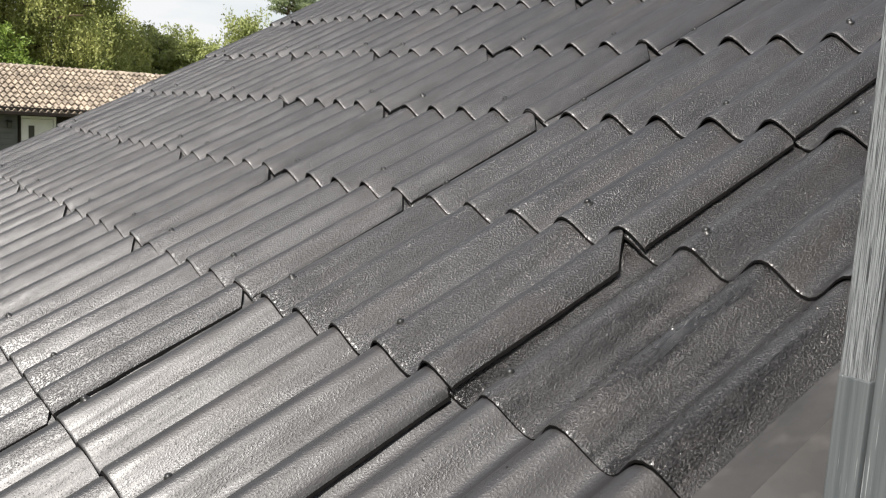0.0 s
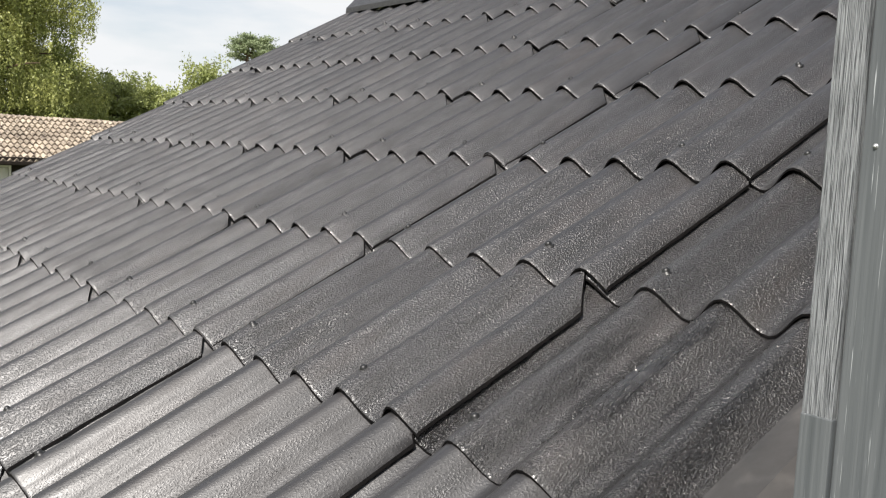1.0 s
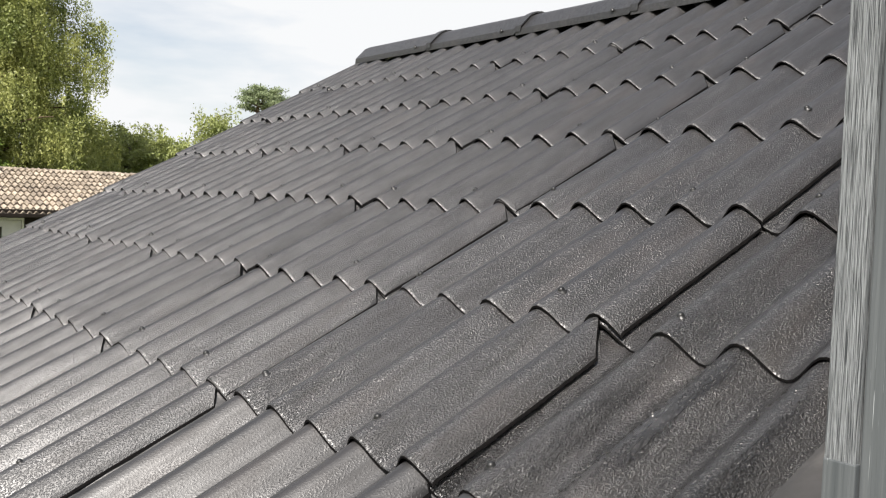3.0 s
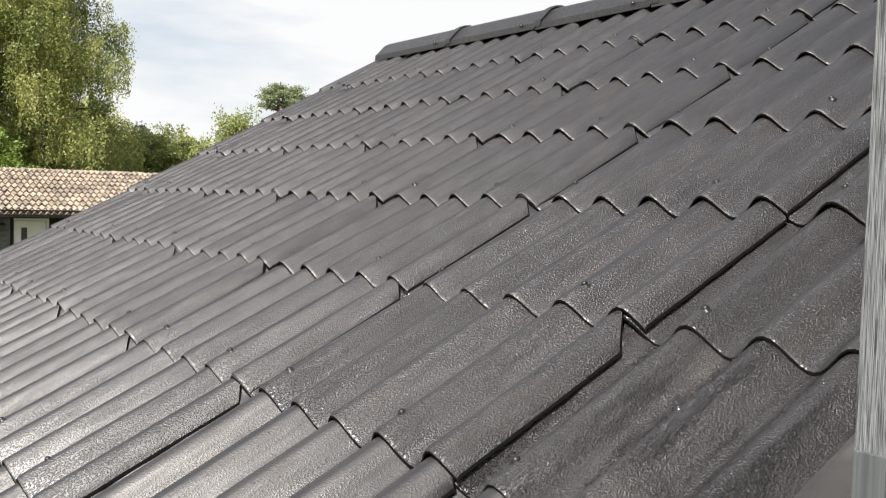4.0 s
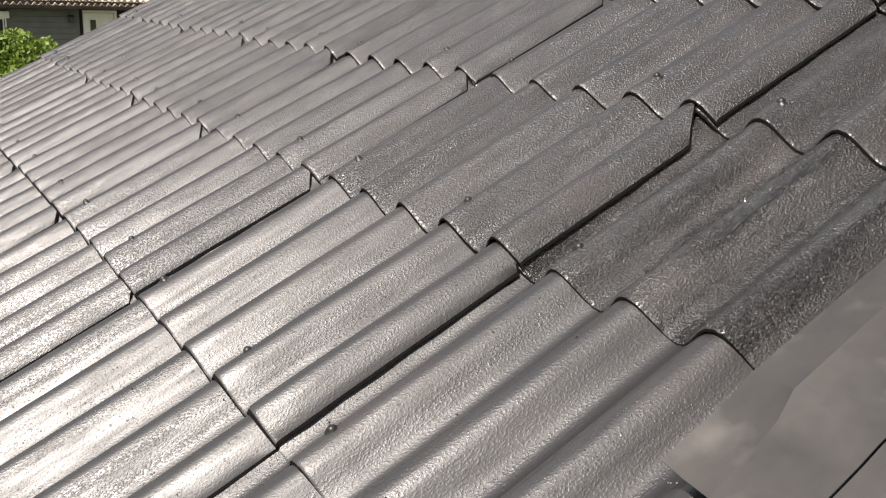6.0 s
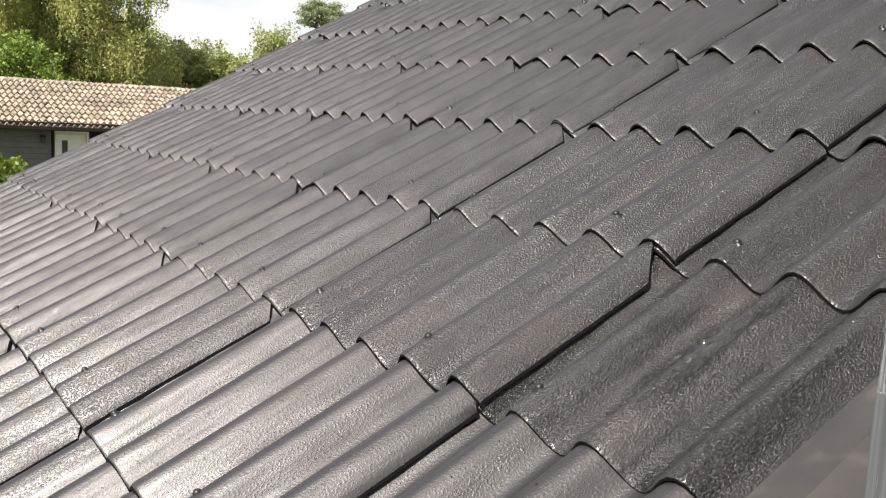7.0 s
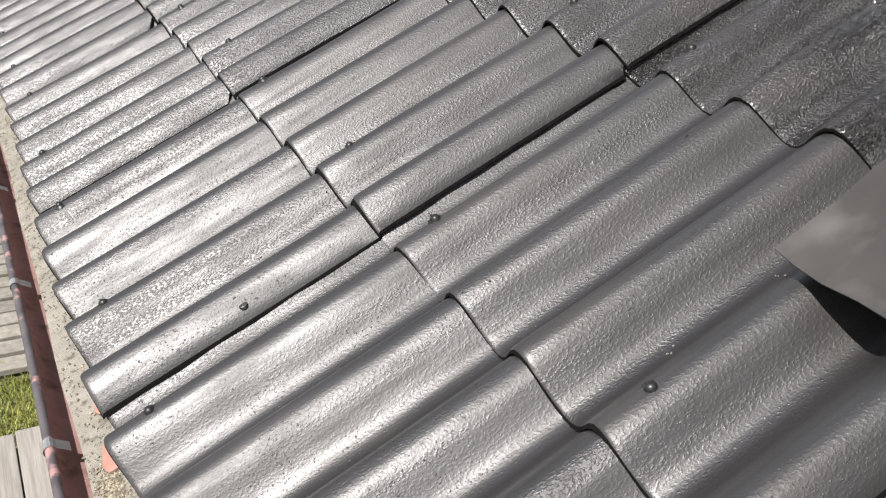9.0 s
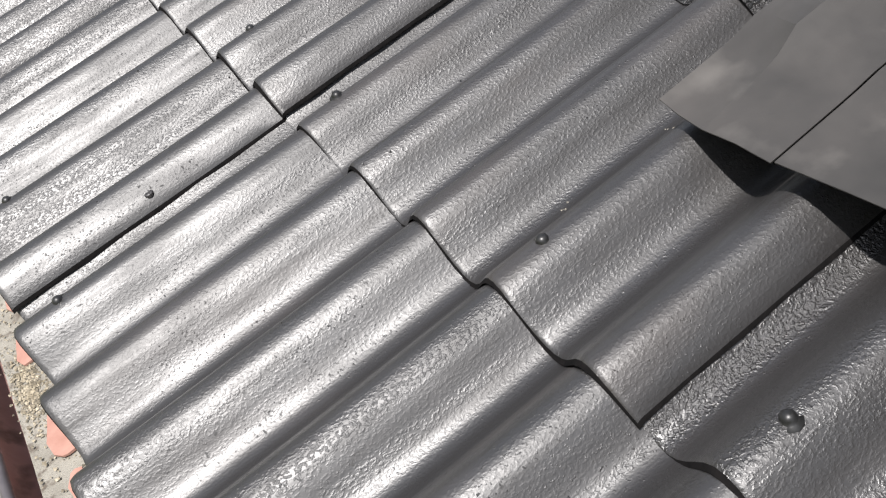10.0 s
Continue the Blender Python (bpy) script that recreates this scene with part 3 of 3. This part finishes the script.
def bracket_mesh():
    grid = []
    for w in (-0.013, 0.013):
        row = []
        for k in range(9):
            a = math.pi * (1.35 - k / 8 * 1.2)
            row.append((GX - GR - 0.001 + 0.0125 * math.cos(a), w, GZ + 0.003 + 0.0125 * math.sin(a)))
        row += [(GX - GR + 0.020, w, GZ + 0.004), (GX - GR + 0.034, w, GZ - 0.004)]
        grid.append(row)
    v, f = slab(grid, 0.0022)
    v2, f2 = [], []
    for w in (-0.011, 0.011):
        for k in range(15):
            a = math.pi * (1 + k / 14)
            for rr in (GR + 0.001, GR + 0.006):
                v2.append((GX + rr * math.cos(a), w, GZ + rr * math.sin(a)))
    o = len(v)
    for k in range(14):
        a, b, c, d = 2 * k, 2 * k + 1, 2 * k + 3, 2 * k + 2
        f2 += [(o + a, o + b, o + c, o + d), (o + 30 + d, o + 30 + c, o + 30 + b, o + 30 + a), (o + b, o + 30 + b, o + 30 + c, o + c), (o + 30 + a, o + a, o + d, o + 30 + d)]
    return mesh_of("bracket", v + v2, f + f2, M_ZINC)


BRACKET = bracket_mesh()
y = 0.205 - 0.67 * 6
while y < VERGE_V:
    put("bracket", BRACKET, gutter, Matrix.Translation((0, y + rnd.uniform(-0.02, 0.02), 0)))
    y += 0.67
part("fascia_board", box(-0.40, -0.372, NEAR_V + 0.1, VERGE_V - 0.1, 1.80, 2.06), M_FASCIA, house_body)
part("soffit", box(-0.372, -0.151, NEAR_V + 0.1, VERGE_V - 0.1, 1.80, 1.82), M_FASCIA, house_body)

# ---- ground ----
ground_verts, ground_faces = [], []
gx = [-900, -200, -60, -25, -12, -6, -3, -1.5, 0, 3, 6, 12, 25, 60, 200, 900]
for x in gx:
    for y in gx:
        ground_verts.append((x, y + 6, -0.02 + (0.05 * math.sin(x * 0.7) * math.cos(y * 0.5) if abs(x) < 70 and abs(y) < 70 else 0) - (0.05 if -3 < x < 0 else 0)))
n_g = len(gx)
ground_faces = [(i * n_g + j, (i + 1) * n_g + j, (i + 1) * n_g + j + 1, i * n_g + j + 1) for i in range(n_g - 1) for j in range(n_g - 1)]
ground = tagged(put("ground", mesh_of("ground", ground_verts, ground_faces, M_GRASS)), "short yellow-green lawn round the houses", "lawn", kind="structure")

rnd = random.Random(3)
verts, faces = [], []
for _ in range(14000):
    if rnd.random() < 0.6:
        x, y = rnd.uniform(-2.4, -0.4), rnd.uniform(3.12, 3.66)
    else:
        x, y = rnd.uniform(-2.4, -0.4), rnd.uniform(6.4, 10.0)
    a, h, w = rnd.uniform(0, 6.28), rnd.uniform(0.02, 0.06), rnd.uniform(0.002, 0.005)
    dx, dy = math.cos(a) * w, math.sin(a) * w
    o = len(verts)
    lean = (rnd.uniform(-0.03, 0.03), rnd.uniform(-0.03, 0.03))
    z0 = 0.02 if y < 4 else -0.06
    verts += [(x - dx, y - dy, z0), (x + dx, y + dy, z0), (x + lean[0], y + lean[1], z0 + h)]
    faces.append((o, o + 1, o + 2))
tagged(put("grass", mesh_of("grass", verts, faces, M_BLADE)), "short mossy grass between the timber decks", "grass", kind="stuff")
tagged(part("turf_strip", box(-2.6, -0.2, 3.10, 3.68, -0.15, 0.02, bevel=0.01), M_GRASS, None), "mossy green turf strip between two decks", "turf", kind="structure")


def board_mesh(length, width, thick):
    bm = box(0, length, 0, width, 0, thick, bevel=0.006)
    me = bpy.data.meshes.new("plank")
    bm.to_mesh(me)
    bm.free()
    return me


slats = thing("timber_walkway", "weathered grey timber slats with moss in the gaps", "deck")
part("bearer", box(-2.3, -2.2, 3.75, 6.4, -0.1, 0.0), M_DECK, slats)
part("bearer", box(-0.7, -0.6, 3.75, 6.4, -0.1, 0.0), M_DECK, slats)
SLAT = board_mesh(2.0, 0.145, 0.04)
SLAT.materials.append(M_DECK)
for k in range(15):
    put("plank", SLAT, slats, pose(-2.4 + rnd.uniform(-0.01, 0.01), 3.74 + k * 0.178, 0.0 + rnd.uniform(0, 0.004), 0, 0, rnd.uniform(-0.4, 0.4)))
deck = thing("timber_deck", "pale weathered timber deck with long planks", "deck")
part("bearer", box(-2.3, -0.3, 2.7, 2.8, -0.1, 0.04), M_DECK2, deck)
part("bearer", box(-2.3, -0.3, 0.2, 0.3, -0.1, 0.04), M_DECK2, deck)
PLANK = board_mesh(5.0, 0.12, 0.035)
PLANK.materials.append(M_DECK2)
for k in range(16):
    put("plank", PLANK, deck, pose(-0.25 - k * 0.128, -1.95 + rnd.uniform(-0.015, 0.015), 0.04, 0, 0, 90))

# ---- the neighbouring house ----
HX0, HX1, HY, EAVE_Z, RIDGE2_Z, RUN = -8.0, 15.0, 28.0, 2.49, 3.66, 3.5
far_house = thing("neighbour_house", "low dark grey timber house with mottled clay tile roof", "house")
SLOPE2 = math.atan2(RIDGE2_Z - EAVE_Z, RUN)
part("wall", box(HX0, 5.36, HY, HY + 0.15, -0.1, EAVE_Z - 0.02), M_SIDING, far_house, "dark grey horizontal siding")
# shade right of the door comes from the near-black fascia colour on this wall
part("wall", box(6.44, HX1, HY, HY + 0.15, -0.1, EAVE_Z - 0.02), M_FASCIA, far_house, "wall right of the door, its shade put into the dark brown colour")
part("wall", box(5.36, 6.44, HY, HY + 0.15, 2.24, EAVE_Z - 0.02), M_SIDING, far_house)
for z in [0.12 + 0.16 * k for k in range(14)]:
    part("siding_board", box(HX0, 5.30, HY - 0.02, HY - 0.002, z, z + 0.145, bevel=0.004), M_SIDING, far_house)
for x in (HX0, HX1 - 0.15):
    part("gable_wall", box(x, x + 0.15, HY + 0.15, HY + 6, -0.1, EAVE_Z - 0.02), M_SIDING, far_house)
part("wall", box(HX0, HX1, HY + 6, HY + 6.15, -0.1, EAVE_Z - 0.02), M_SIDING, far_house)
part("fascia", box(HX0 - 0.4, HX1 + 0.4, HY - 0.62, HY - 0.58, EAVE_Z - 0.16, EAVE_Z - 0.01), M_FASCIA, far_house)
part("gutter", box(HX0 - 0.4, HX1 + 0.4, HY - 0.74, HY - 0.625, EAVE_Z - 0.24, EAVE_Z - 0.13, bevel=0.02), M_FASCIA, far_house, "dark brown rain gutter")
part("eaves_soffit", box(HX0 - 0.4, HX1 + 0.4, HY - 0.58, HY, EAVE_Z - 0.06, EAVE_Z - 0.03), M_FASCIA, far_house)
house_door = part("door", box(5.46, 6.34, HY + 0.02, HY + 0.07, 0.05, 2.14, bevel=0.004), M_WHITE, far_house, "white door with a narrow dark window")
part("pane", box(5.66, 5.82, HY + 0.008, HY + 0.018, 1.15, 1.95), M_DARKGLASS, house_door)
part("door_frame", box(5.38, 5.45, HY - 0.015, HY + 0.08, 0.0, 2.22), M_FASCIA, house_door)
part("door_frame", box(6.35, 6.42, HY - 0.015, HY + 0.08, 0.0, 2.22), M_WHITE, house_door)
part("door_frame", box(5.45, 6.35, HY - 0.015, HY + 0.08, 2.15, 2.22), M_WHITE, house_door)
house_window = part("window", box(2.50, 3.42, HY - 0.040, HY - 0.022, 0.86, 2.02), M_FASCIA, far_house, "dark window under a white blind box")
part("pane", box(2.56, 3.36, HY - 0.046, HY - 0.041, 0.92, 1.98), M_DARKGLASS, house_window)
for x in (2.50, 3.31, 3.37):
    part("frame_post", box(x, x + 0.035, HY - 0.075, HY - 0.047, 0.86, 1.99, bevel=0.004), M_WHITE, house_window, "white guide rail")
part("window_sill", box(2.46, 3.46, HY - 0.10, HY - 0.022, 0.82, 0.86, bevel=0.006), M_WHITE, house_window)
part("blind_box", box(2.43, 3.48, HY - 0.17, HY - 0.022, 1.965, 2.155, bevel=0.02), M_WHITE, house_window, "white roller blind box")
part("blind_slat", box(2.53, 3.38, HY - 0.09, HY - 0.08, 1.935, 1.965, bevel=0.003), M_WHITE, house_window)


TILE_W, TILE_L = 0.18, 0.40
TILE_ROWS = int((RUN + 0.62) / math.cos(SLOPE2) / TILE_L) + 1
TILE_COLS = int((HX1 - HX0 + 0.8) / TILE_W)
PITCH2 = Matrix.Translation((HX0 - 0.4, HY - 0.64, EAVE_Z - 0.2)) @ pose(0, 0, 0, math.degrees(SLOPE2), 0, 0)


def pantile():
    """One pantile with a roll and a pan: its vertices and faces, lower near corner at the origin."""
    verts, faces = [], []
    for d, lift in ((0.0, 0.078), (TILE_L + 0.04, 0.012)):
        for q in range(7):
            h = 0.060 * (math.sin(math.pi * q / 4) if q <= 4 else -0.35 * math.sin(math.pi * (q - 4) / 2)) + lift
            verts.append((TILE_W * 1.03 * q / 6, d, h))
    verts += [(x, y, h - 0.055) for x, y, h in verts[:7]]
    for q in range(6):
        faces += [(q, q + 1, 8 + q, 7 + q), (14 + q, 15 + q, q + 1, q)]
    return verts, faces


# tiles over the seen stretch are pieces of their own, the rest one joined mesh
tile_v, tile_f = pantile()
TILE_ME = mesh_of("tile", tile_v, tile_f, M_TILE_PIECE)
rr = random.Random(31)
v2, f2 = [], []
for row in range(TILE_ROWS):
    for c in range(TILE_COLS):
        at = Vector((c * TILE_W, row * TILE_L + rr.uniform(-0.014, 0.014), rr.uniform(0, 0.014)))
        if 2.2 < HX0 - 0.4 + at.x < 7.1:
            put("tile", TILE_ME, far_house, PITCH2 @ Matrix.Translation(at) @ pose(0, 0, 0, 0, rr.uniform(-1, 1), rr.uniform(-1.2, 1.2)))
            continue
        o = len(v2)
        v2 += [tuple(PITCH2 @ (at + Vector(p))) for p in tile_v]
        f2 += [tuple(o + i for i in f) for f in tile_f]
tiles = put("roof_tiles", mesh_of("roof_tiles", v2, f2, M_TILE), far_house)
tagged(tiles, "mottled pale brown clay tiles", kind="stuff")
part("roof_deck", box(HX0 - 0.4, HX1 + 0.4, 0, (RUN + 0.62) / math.cos(SLOPE2), -0.05, -0.005, m=Matrix.Translation((0, HY - 0.62, EAVE_Z - 0.20)) @ pose(0, 0, 0, math.degrees(SLOPE2), 0, 0)), M_FASCIA, far_house)
part("roof_deck", box(HX0 - 0.4, HX1 + 0.4, -(RUN + 0.62) / math.cos(SLOPE2), 0, -0.05, 0.03, m=Matrix.Translation((0, HY + 2 * RUN + 0.62, EAVE_Z - 0.20)) @ pose(0, 0, 0, -math.degrees(SLOPE2), 0, 0)), M_FASCIA, far_house)
verts, faces = [], []
ridge_y = HY - 0.64 + RUN + 0.62
ridge_z = EAVE_Z - 0.2 + (RUN + 0.62) * math.tan(SLOPE2) + 0.03
for k in range(int((HX1 - HX0 + 0.8) / 0.36)):
    x = HX0 - 0.4 + 0.36 * k
    o = len(verts)
    jz = rnd.uniform(-0.01, 0.012)
    for xx, r in ((x, 0.105), (x + 0.38, 0.09)):
        for q in range(7):
            a = math.pi * q / 6
            verts.append((xx, ridge_y + r * math.cos(a), ridge_z + jz + r * 0.8 * math.sin(a) - 0.02))
    faces += [(o + q, o + q + 1, o + 8 + q, o + 7 + q) for q in range(6)]
tagged(put("ridge_tiles", mesh_of("ridge_tiles", verts, faces, M_TILE), far_house), "row of clay ridge tiles", kind="stuff")

wall_lamp = thing("wall_lamp", "small black wall lamp beside the white door", "lamp", Matrix.Translation((5.12, HY - 0.02, 1.98)))
part("backplate", box(-0.05, 0.05, -0.03, 0.0, -0.10, 0.10, bevel=0.005), M_FASCIA, wall_lamp)
part("shade", box(-0.06, 0.06, -0.15, -0.03, -0.12, 0.06, bevel=0.02), M_DARKGLASS, wall_lamp)
part("cap", box(-0.075, 0.075, -0.165, -0.01, 0.06, 0.10, bevel=0.01), M_FASCIA, wall_lamp)


# ---- trees ----
def leaf_mesh(name, centres, size, seed, material, droop=0.0):
    """Many small diamond leaves at the given centres."""
    rs = np.random.RandomState(seed)
    n = len(centres)
    a = rs.normal(size=(n, 3))
    a[:, 2] -= droop
    a /= np.linalg.norm(a, axis=1)[:, None]
    b = np.cross(a, rs.normal(size=(n, 3)))
    b /= np.linalg.norm(b, axis=1)[:, None]
    s = size * rs.uniform(0.6, 1.4, n)[:, None]
    v = np.stack([centres - a * s, centres + b * s * 0.5, centres + a * s, centres - b * s * 0.5], 1).reshape(-1, 3)
    me = bpy.data.meshes.new(name)
    me.vertices.add(4 * n)
    me.vertices.foreach_set("co", v.ravel())
    me.loops.add(4 * n)
    me.loops.foreach_set("vertex_index", np.arange(4 * n, dtype=np.int32))
    me.polygons.add(n)
    me.polygons.foreach_set("loop_start", np.arange(0, 4 * n, 4, dtype=np.int32))
    me.update(calc_edges=True)
    me.validate()
    me.materials.append(material)
    return me


def limbs_of(rs, base, height, spread, count, start=0.25, rise=0.5):
    """Curved limbs from the trunk: lists of points."""
    out = []
    for k in range(count):
        t = start + (0.95 - start) * k / max(1, count - 1)
        a = k * 2.4 + rs.uniform(-0.5, 0.5)
        reach = spread * (1.05 - 0.55 * abs(t - 0.45)) * rs.uniform(0.75, 1.0) * (1.0 if t < 0.7 else 1.25 - t * 0.9)
        p0 = np.array(base) + (0, 0, height * t * 0.92)
        pts = []
        for q in range(6):
            s = q / 5
            pts.append(p0 + np.array([math.cos(a) * reach * s, math.sin(a) * reach * s, rise * reach * (s - 0.55 * s * s)]))
        out.append(pts)
    return out


def tree(name, label, at, height, spread, seed, leaf_mat, bark, leaf=0.10, leaves=16000, weep=0.0, count=16, start=0.25, rise=0.5, clump=0.8, trunk_r=0.22, category="tree"):
    rs = np.random.RandomState(seed)
    root = thing(name, label, category, Matrix.Translation(at))
    pts = [(0.15 * math.sin(k * 0.9 + seed) * k / 8, 0.15 * math.cos(k * 1.1 + seed) * k / 8, height * 0.9 * k / 8 - 0.1) for k in range(9)]
    v, f = tube(pts, [trunk_r * (1 - 0.93 * k / 8) + 0.01 for k in range(9)], 8)
    put("trunk", mesh_of("trunk", v, f, bark, True), root)
    limbs = limbs_of(rs, (0, 0, 0), height, spread, count, start, rise)
    for lp in limbs:
        v, f = tube([tuple(p) for p in lp], [trunk_r * 0.36 * (1 - 0.85 * q / 5) for q in range(6)], 5)
        put("limb", mesh_of("limb", v, f, bark, True), root)
    per = leaves // len(limbs)
    cs = []
    for lp in limbs:
        lp = np.array(lp)
        tips = []
        for _ in range(12 if weep > 2 else 26):
            s = rs.uniform(0.25, 1.05) * 5
            i = min(int(s), 4)
            p = lp[i] + (lp[i + 1] - lp[i]) * (s - i)
            tips.append(p + rs.normal(size=3) * clump * np.array([0.75, 0.75, 0.5]))
        tips = np.array(tips)
        which = rs.randint(0, len(tips), per)
        c = tips[which]
        if weep:
            length = weep * rs.uniform(0.35, 1.0, len(tips))[which]
            down = rs.uniform(0, 1, per) * length
            strand = rs.randint(0, 9, per)
            off = np.stack([np.sin(which * 3.1 + strand * 2.3), np.cos(which * 1.7 + strand * 4.1), 0 * down], 1) * 0.36 * clump
            c = c + off + rs.normal(size=(per, 3)) * np.array([0.075, 0.075, 0.1]) - np.stack([0 * down, 0 * down, down], 1)
        else:
            r = rs.normal(size=(per, 3))
            c = c + r / np.linalg.norm(r, axis=1)[:, None] * (rs.uniform(0, 1, per) ** 0.5)[:, None] * clump * np.array([0.55, 0.55, 0.38])
        cs.append(c)
    crown = put("crown", leaf_mesh("crown", np.concatenate(cs), leaf, seed + 1, leaf_mat, 1.2 if weep else 0), root)
    return root


def polar(az, dist):
    return (-0.51 + math.sin(radians(az)) * dist, -1.32 + math.cos(radians(az)) * dist, 0.0)


tree("birch", "tall weeping birch with hanging yellow-green foliage", polar(11.6, 46), 17.0, 4.4, 4, M_BIRCH, M_BARK2, 0.058, 340000, 2.8, 44, 0.14, 0.5, 1.05, 0.26)
tree("tree", "dark green tall tree behind the birch", polar(5.6, 54), 17.0, 4.6, 9, M_DARKTREE, M_BARK2, 0.11, 40000, 0.0, 22, 0.15, 0.3, 1.2, 0.3)
tree("tree", "mid-green tree behind the birch", polar(15.2, 56), 8.2, 2.8, 12, M_BIRCH, M_BARK2, 0.10, 30000, 0.0, 16, 0.15, 0.3, 1.2, 0.25)
tree("young_tree", "light green young tree behind the tiled roof", polar(9.6, 38), 5.4, 2.2, 15, M_SHRUB, M_BARK, 0.07, 20000, 0.0, 14, 0.2, 0.4, 0.7, 0.1)
tree("tree", "mid-green broadleaf tree at the garden edge", polar(18.9, 52), 6.5, 2.0, 18, M_MIXED, M_BARK, 0.08, 20000, 0.0, 14, 0.2, 0.5, 0.8, 0.18)
tree("tree", "mid-green broadleaf tree at the garden edge", polar(20.6, 50), 6.2, 1.9, 21, M_MIXED, M_BARK, 0.08, 14000, 0.0, 12, 0.2, 0.5, 0.7, 0.18)
tree("birch", "small grey-green birch beyond the roof edge", polar(23.6, 52), 8.3, 1.7, 27, M_MIXED, M_BARK, 0.075, 10000, 0.8, 14, 0.35, 0.6, 0.6, 0.16)


def pine(at, height, seed):
    rs = np.random.RandomState(seed)
    root = thing("pine", "tall pine with a flat umbrella crown on bare trunk", "tree", Matrix.Translation(at))
    v, f = tube([(0.2 * math.sin(k * 0.7), 0.1 * k / 8, height * k / 8 - 0.1) for k in range(9)], [0.26 * (1 - 0.75 * k / 8) for k in range(9)], 8)
    put("trunk", mesh_of("trunk", v, f, M_BARK2, True), root)
    cs = []
    for k in range(13):
        a = k * 2.4
        t = 0.84 + 0.13 * k / 12
        reach = 1.6 * (1 - max(0, t - 0.90) * 6.0) * rs.uniform(0.65, 1.05)
        p0 = np.array((0.1, 0.05, height * t))
        pts = [p0 + np.array([math.cos(a) * reach * s, math.sin(a) * reach * s, 0.2 * reach * s * s + 0.1 * s]) for s in (0, 0.25, 0.5, 0.75, 1)]
        v, f = tube([tuple(p) for p in pts], [0.09 * (1 - 0.8 * s) for s in (0, 0.25, 0.5, 0.75, 1)], 5)
        put("limb", mesh_of("limb", v, f, M_BARK2, True), root)
        for s in (0.55, 0.8, 1.0):
            c = p0 + np.array([math.cos(a) * reach * s, math.sin(a) * reach * s, 0.2 * reach * s * s + 0.16])
            r = rs.normal(size=(210, 3))
            cs.append(c + r * np.array([0.24, 0.24, 0.085]))
    put("crown", leaf_mesh("crown", np.concatenate(cs), 0.065, seed, M_NEEDLE), root)


pine(polar(26.2, 58), 9.6, 41)


def shrub(at, height, radius, seed):
    """A clipped round shrub: short stems under a dense uneven dome of stiff leaves."""
    rs = np.random.RandomState(seed)
    root = thing("shrub", "round bright green garden shrub beside the house", "shrub", Matrix.Translation(at))
    for k in range(6):
        a = k * 1.05
        v, f = tube([(0.06 * math.cos(a), 0.06 * math.sin(a), -0.05), (0.25 * radius * math.cos(a), 0.25 * radius * math.sin(a), height * 0.4), (0.6 * radius * math.cos(a), 0.6 * radius * math.sin(a), height * 0.75)], [0.03, 0.022, 0.01], 6)
        put("stem", mesh_of("stem", v, f, M_BARK, True), root)
    n = 30000
    d = rs.normal(size=(n, 3))
    d /= np.linalg.norm(d, axis=1)[:, None]
    lump = np.array([noise.noise(Vector(p) * 3.2) + 0.6 * noise.noise(Vector(p) * 8.0) for p in d])
    r = (1 + 0.17 * lump) * (1 - 0.42 * rs.uniform(0, 1, n) ** 1.4)
    c = d * r[:, None] * np.array([radius, radius, height * 0.5]) + np.array([0, 0, height * 0.5])
    put("crown", leaf_mesh("crown", c, 0.046, seed + 1, M_HEDGE), root)


shrub(polar(7.7, 17.5), 2.20, 1.0, 51)
# the first four stand unseen at the left, added to darken the crests' reflections
for az, d, h, w, s in ((1.5, 52, 16, 5, 61), (-6, 50, 17, 5.5, 62), (-15, 48, 16, 5.5, 66), (-25, 46, 15, 5.5, 67), (10, 75, 9, 5, 63), (21, 72, 6.0, 3.2, 64), (17.5, 66, 6.6, 3.0, 65)):
    tree("tree", "distant green tree, one of a row partly unseen and added to dim reflections", polar(az, d), h, w, s, M_MIXED, M_BARK2, 0.13, 14000, 0.0, 14, 0.12, 0.3, 1.3, 0.25)
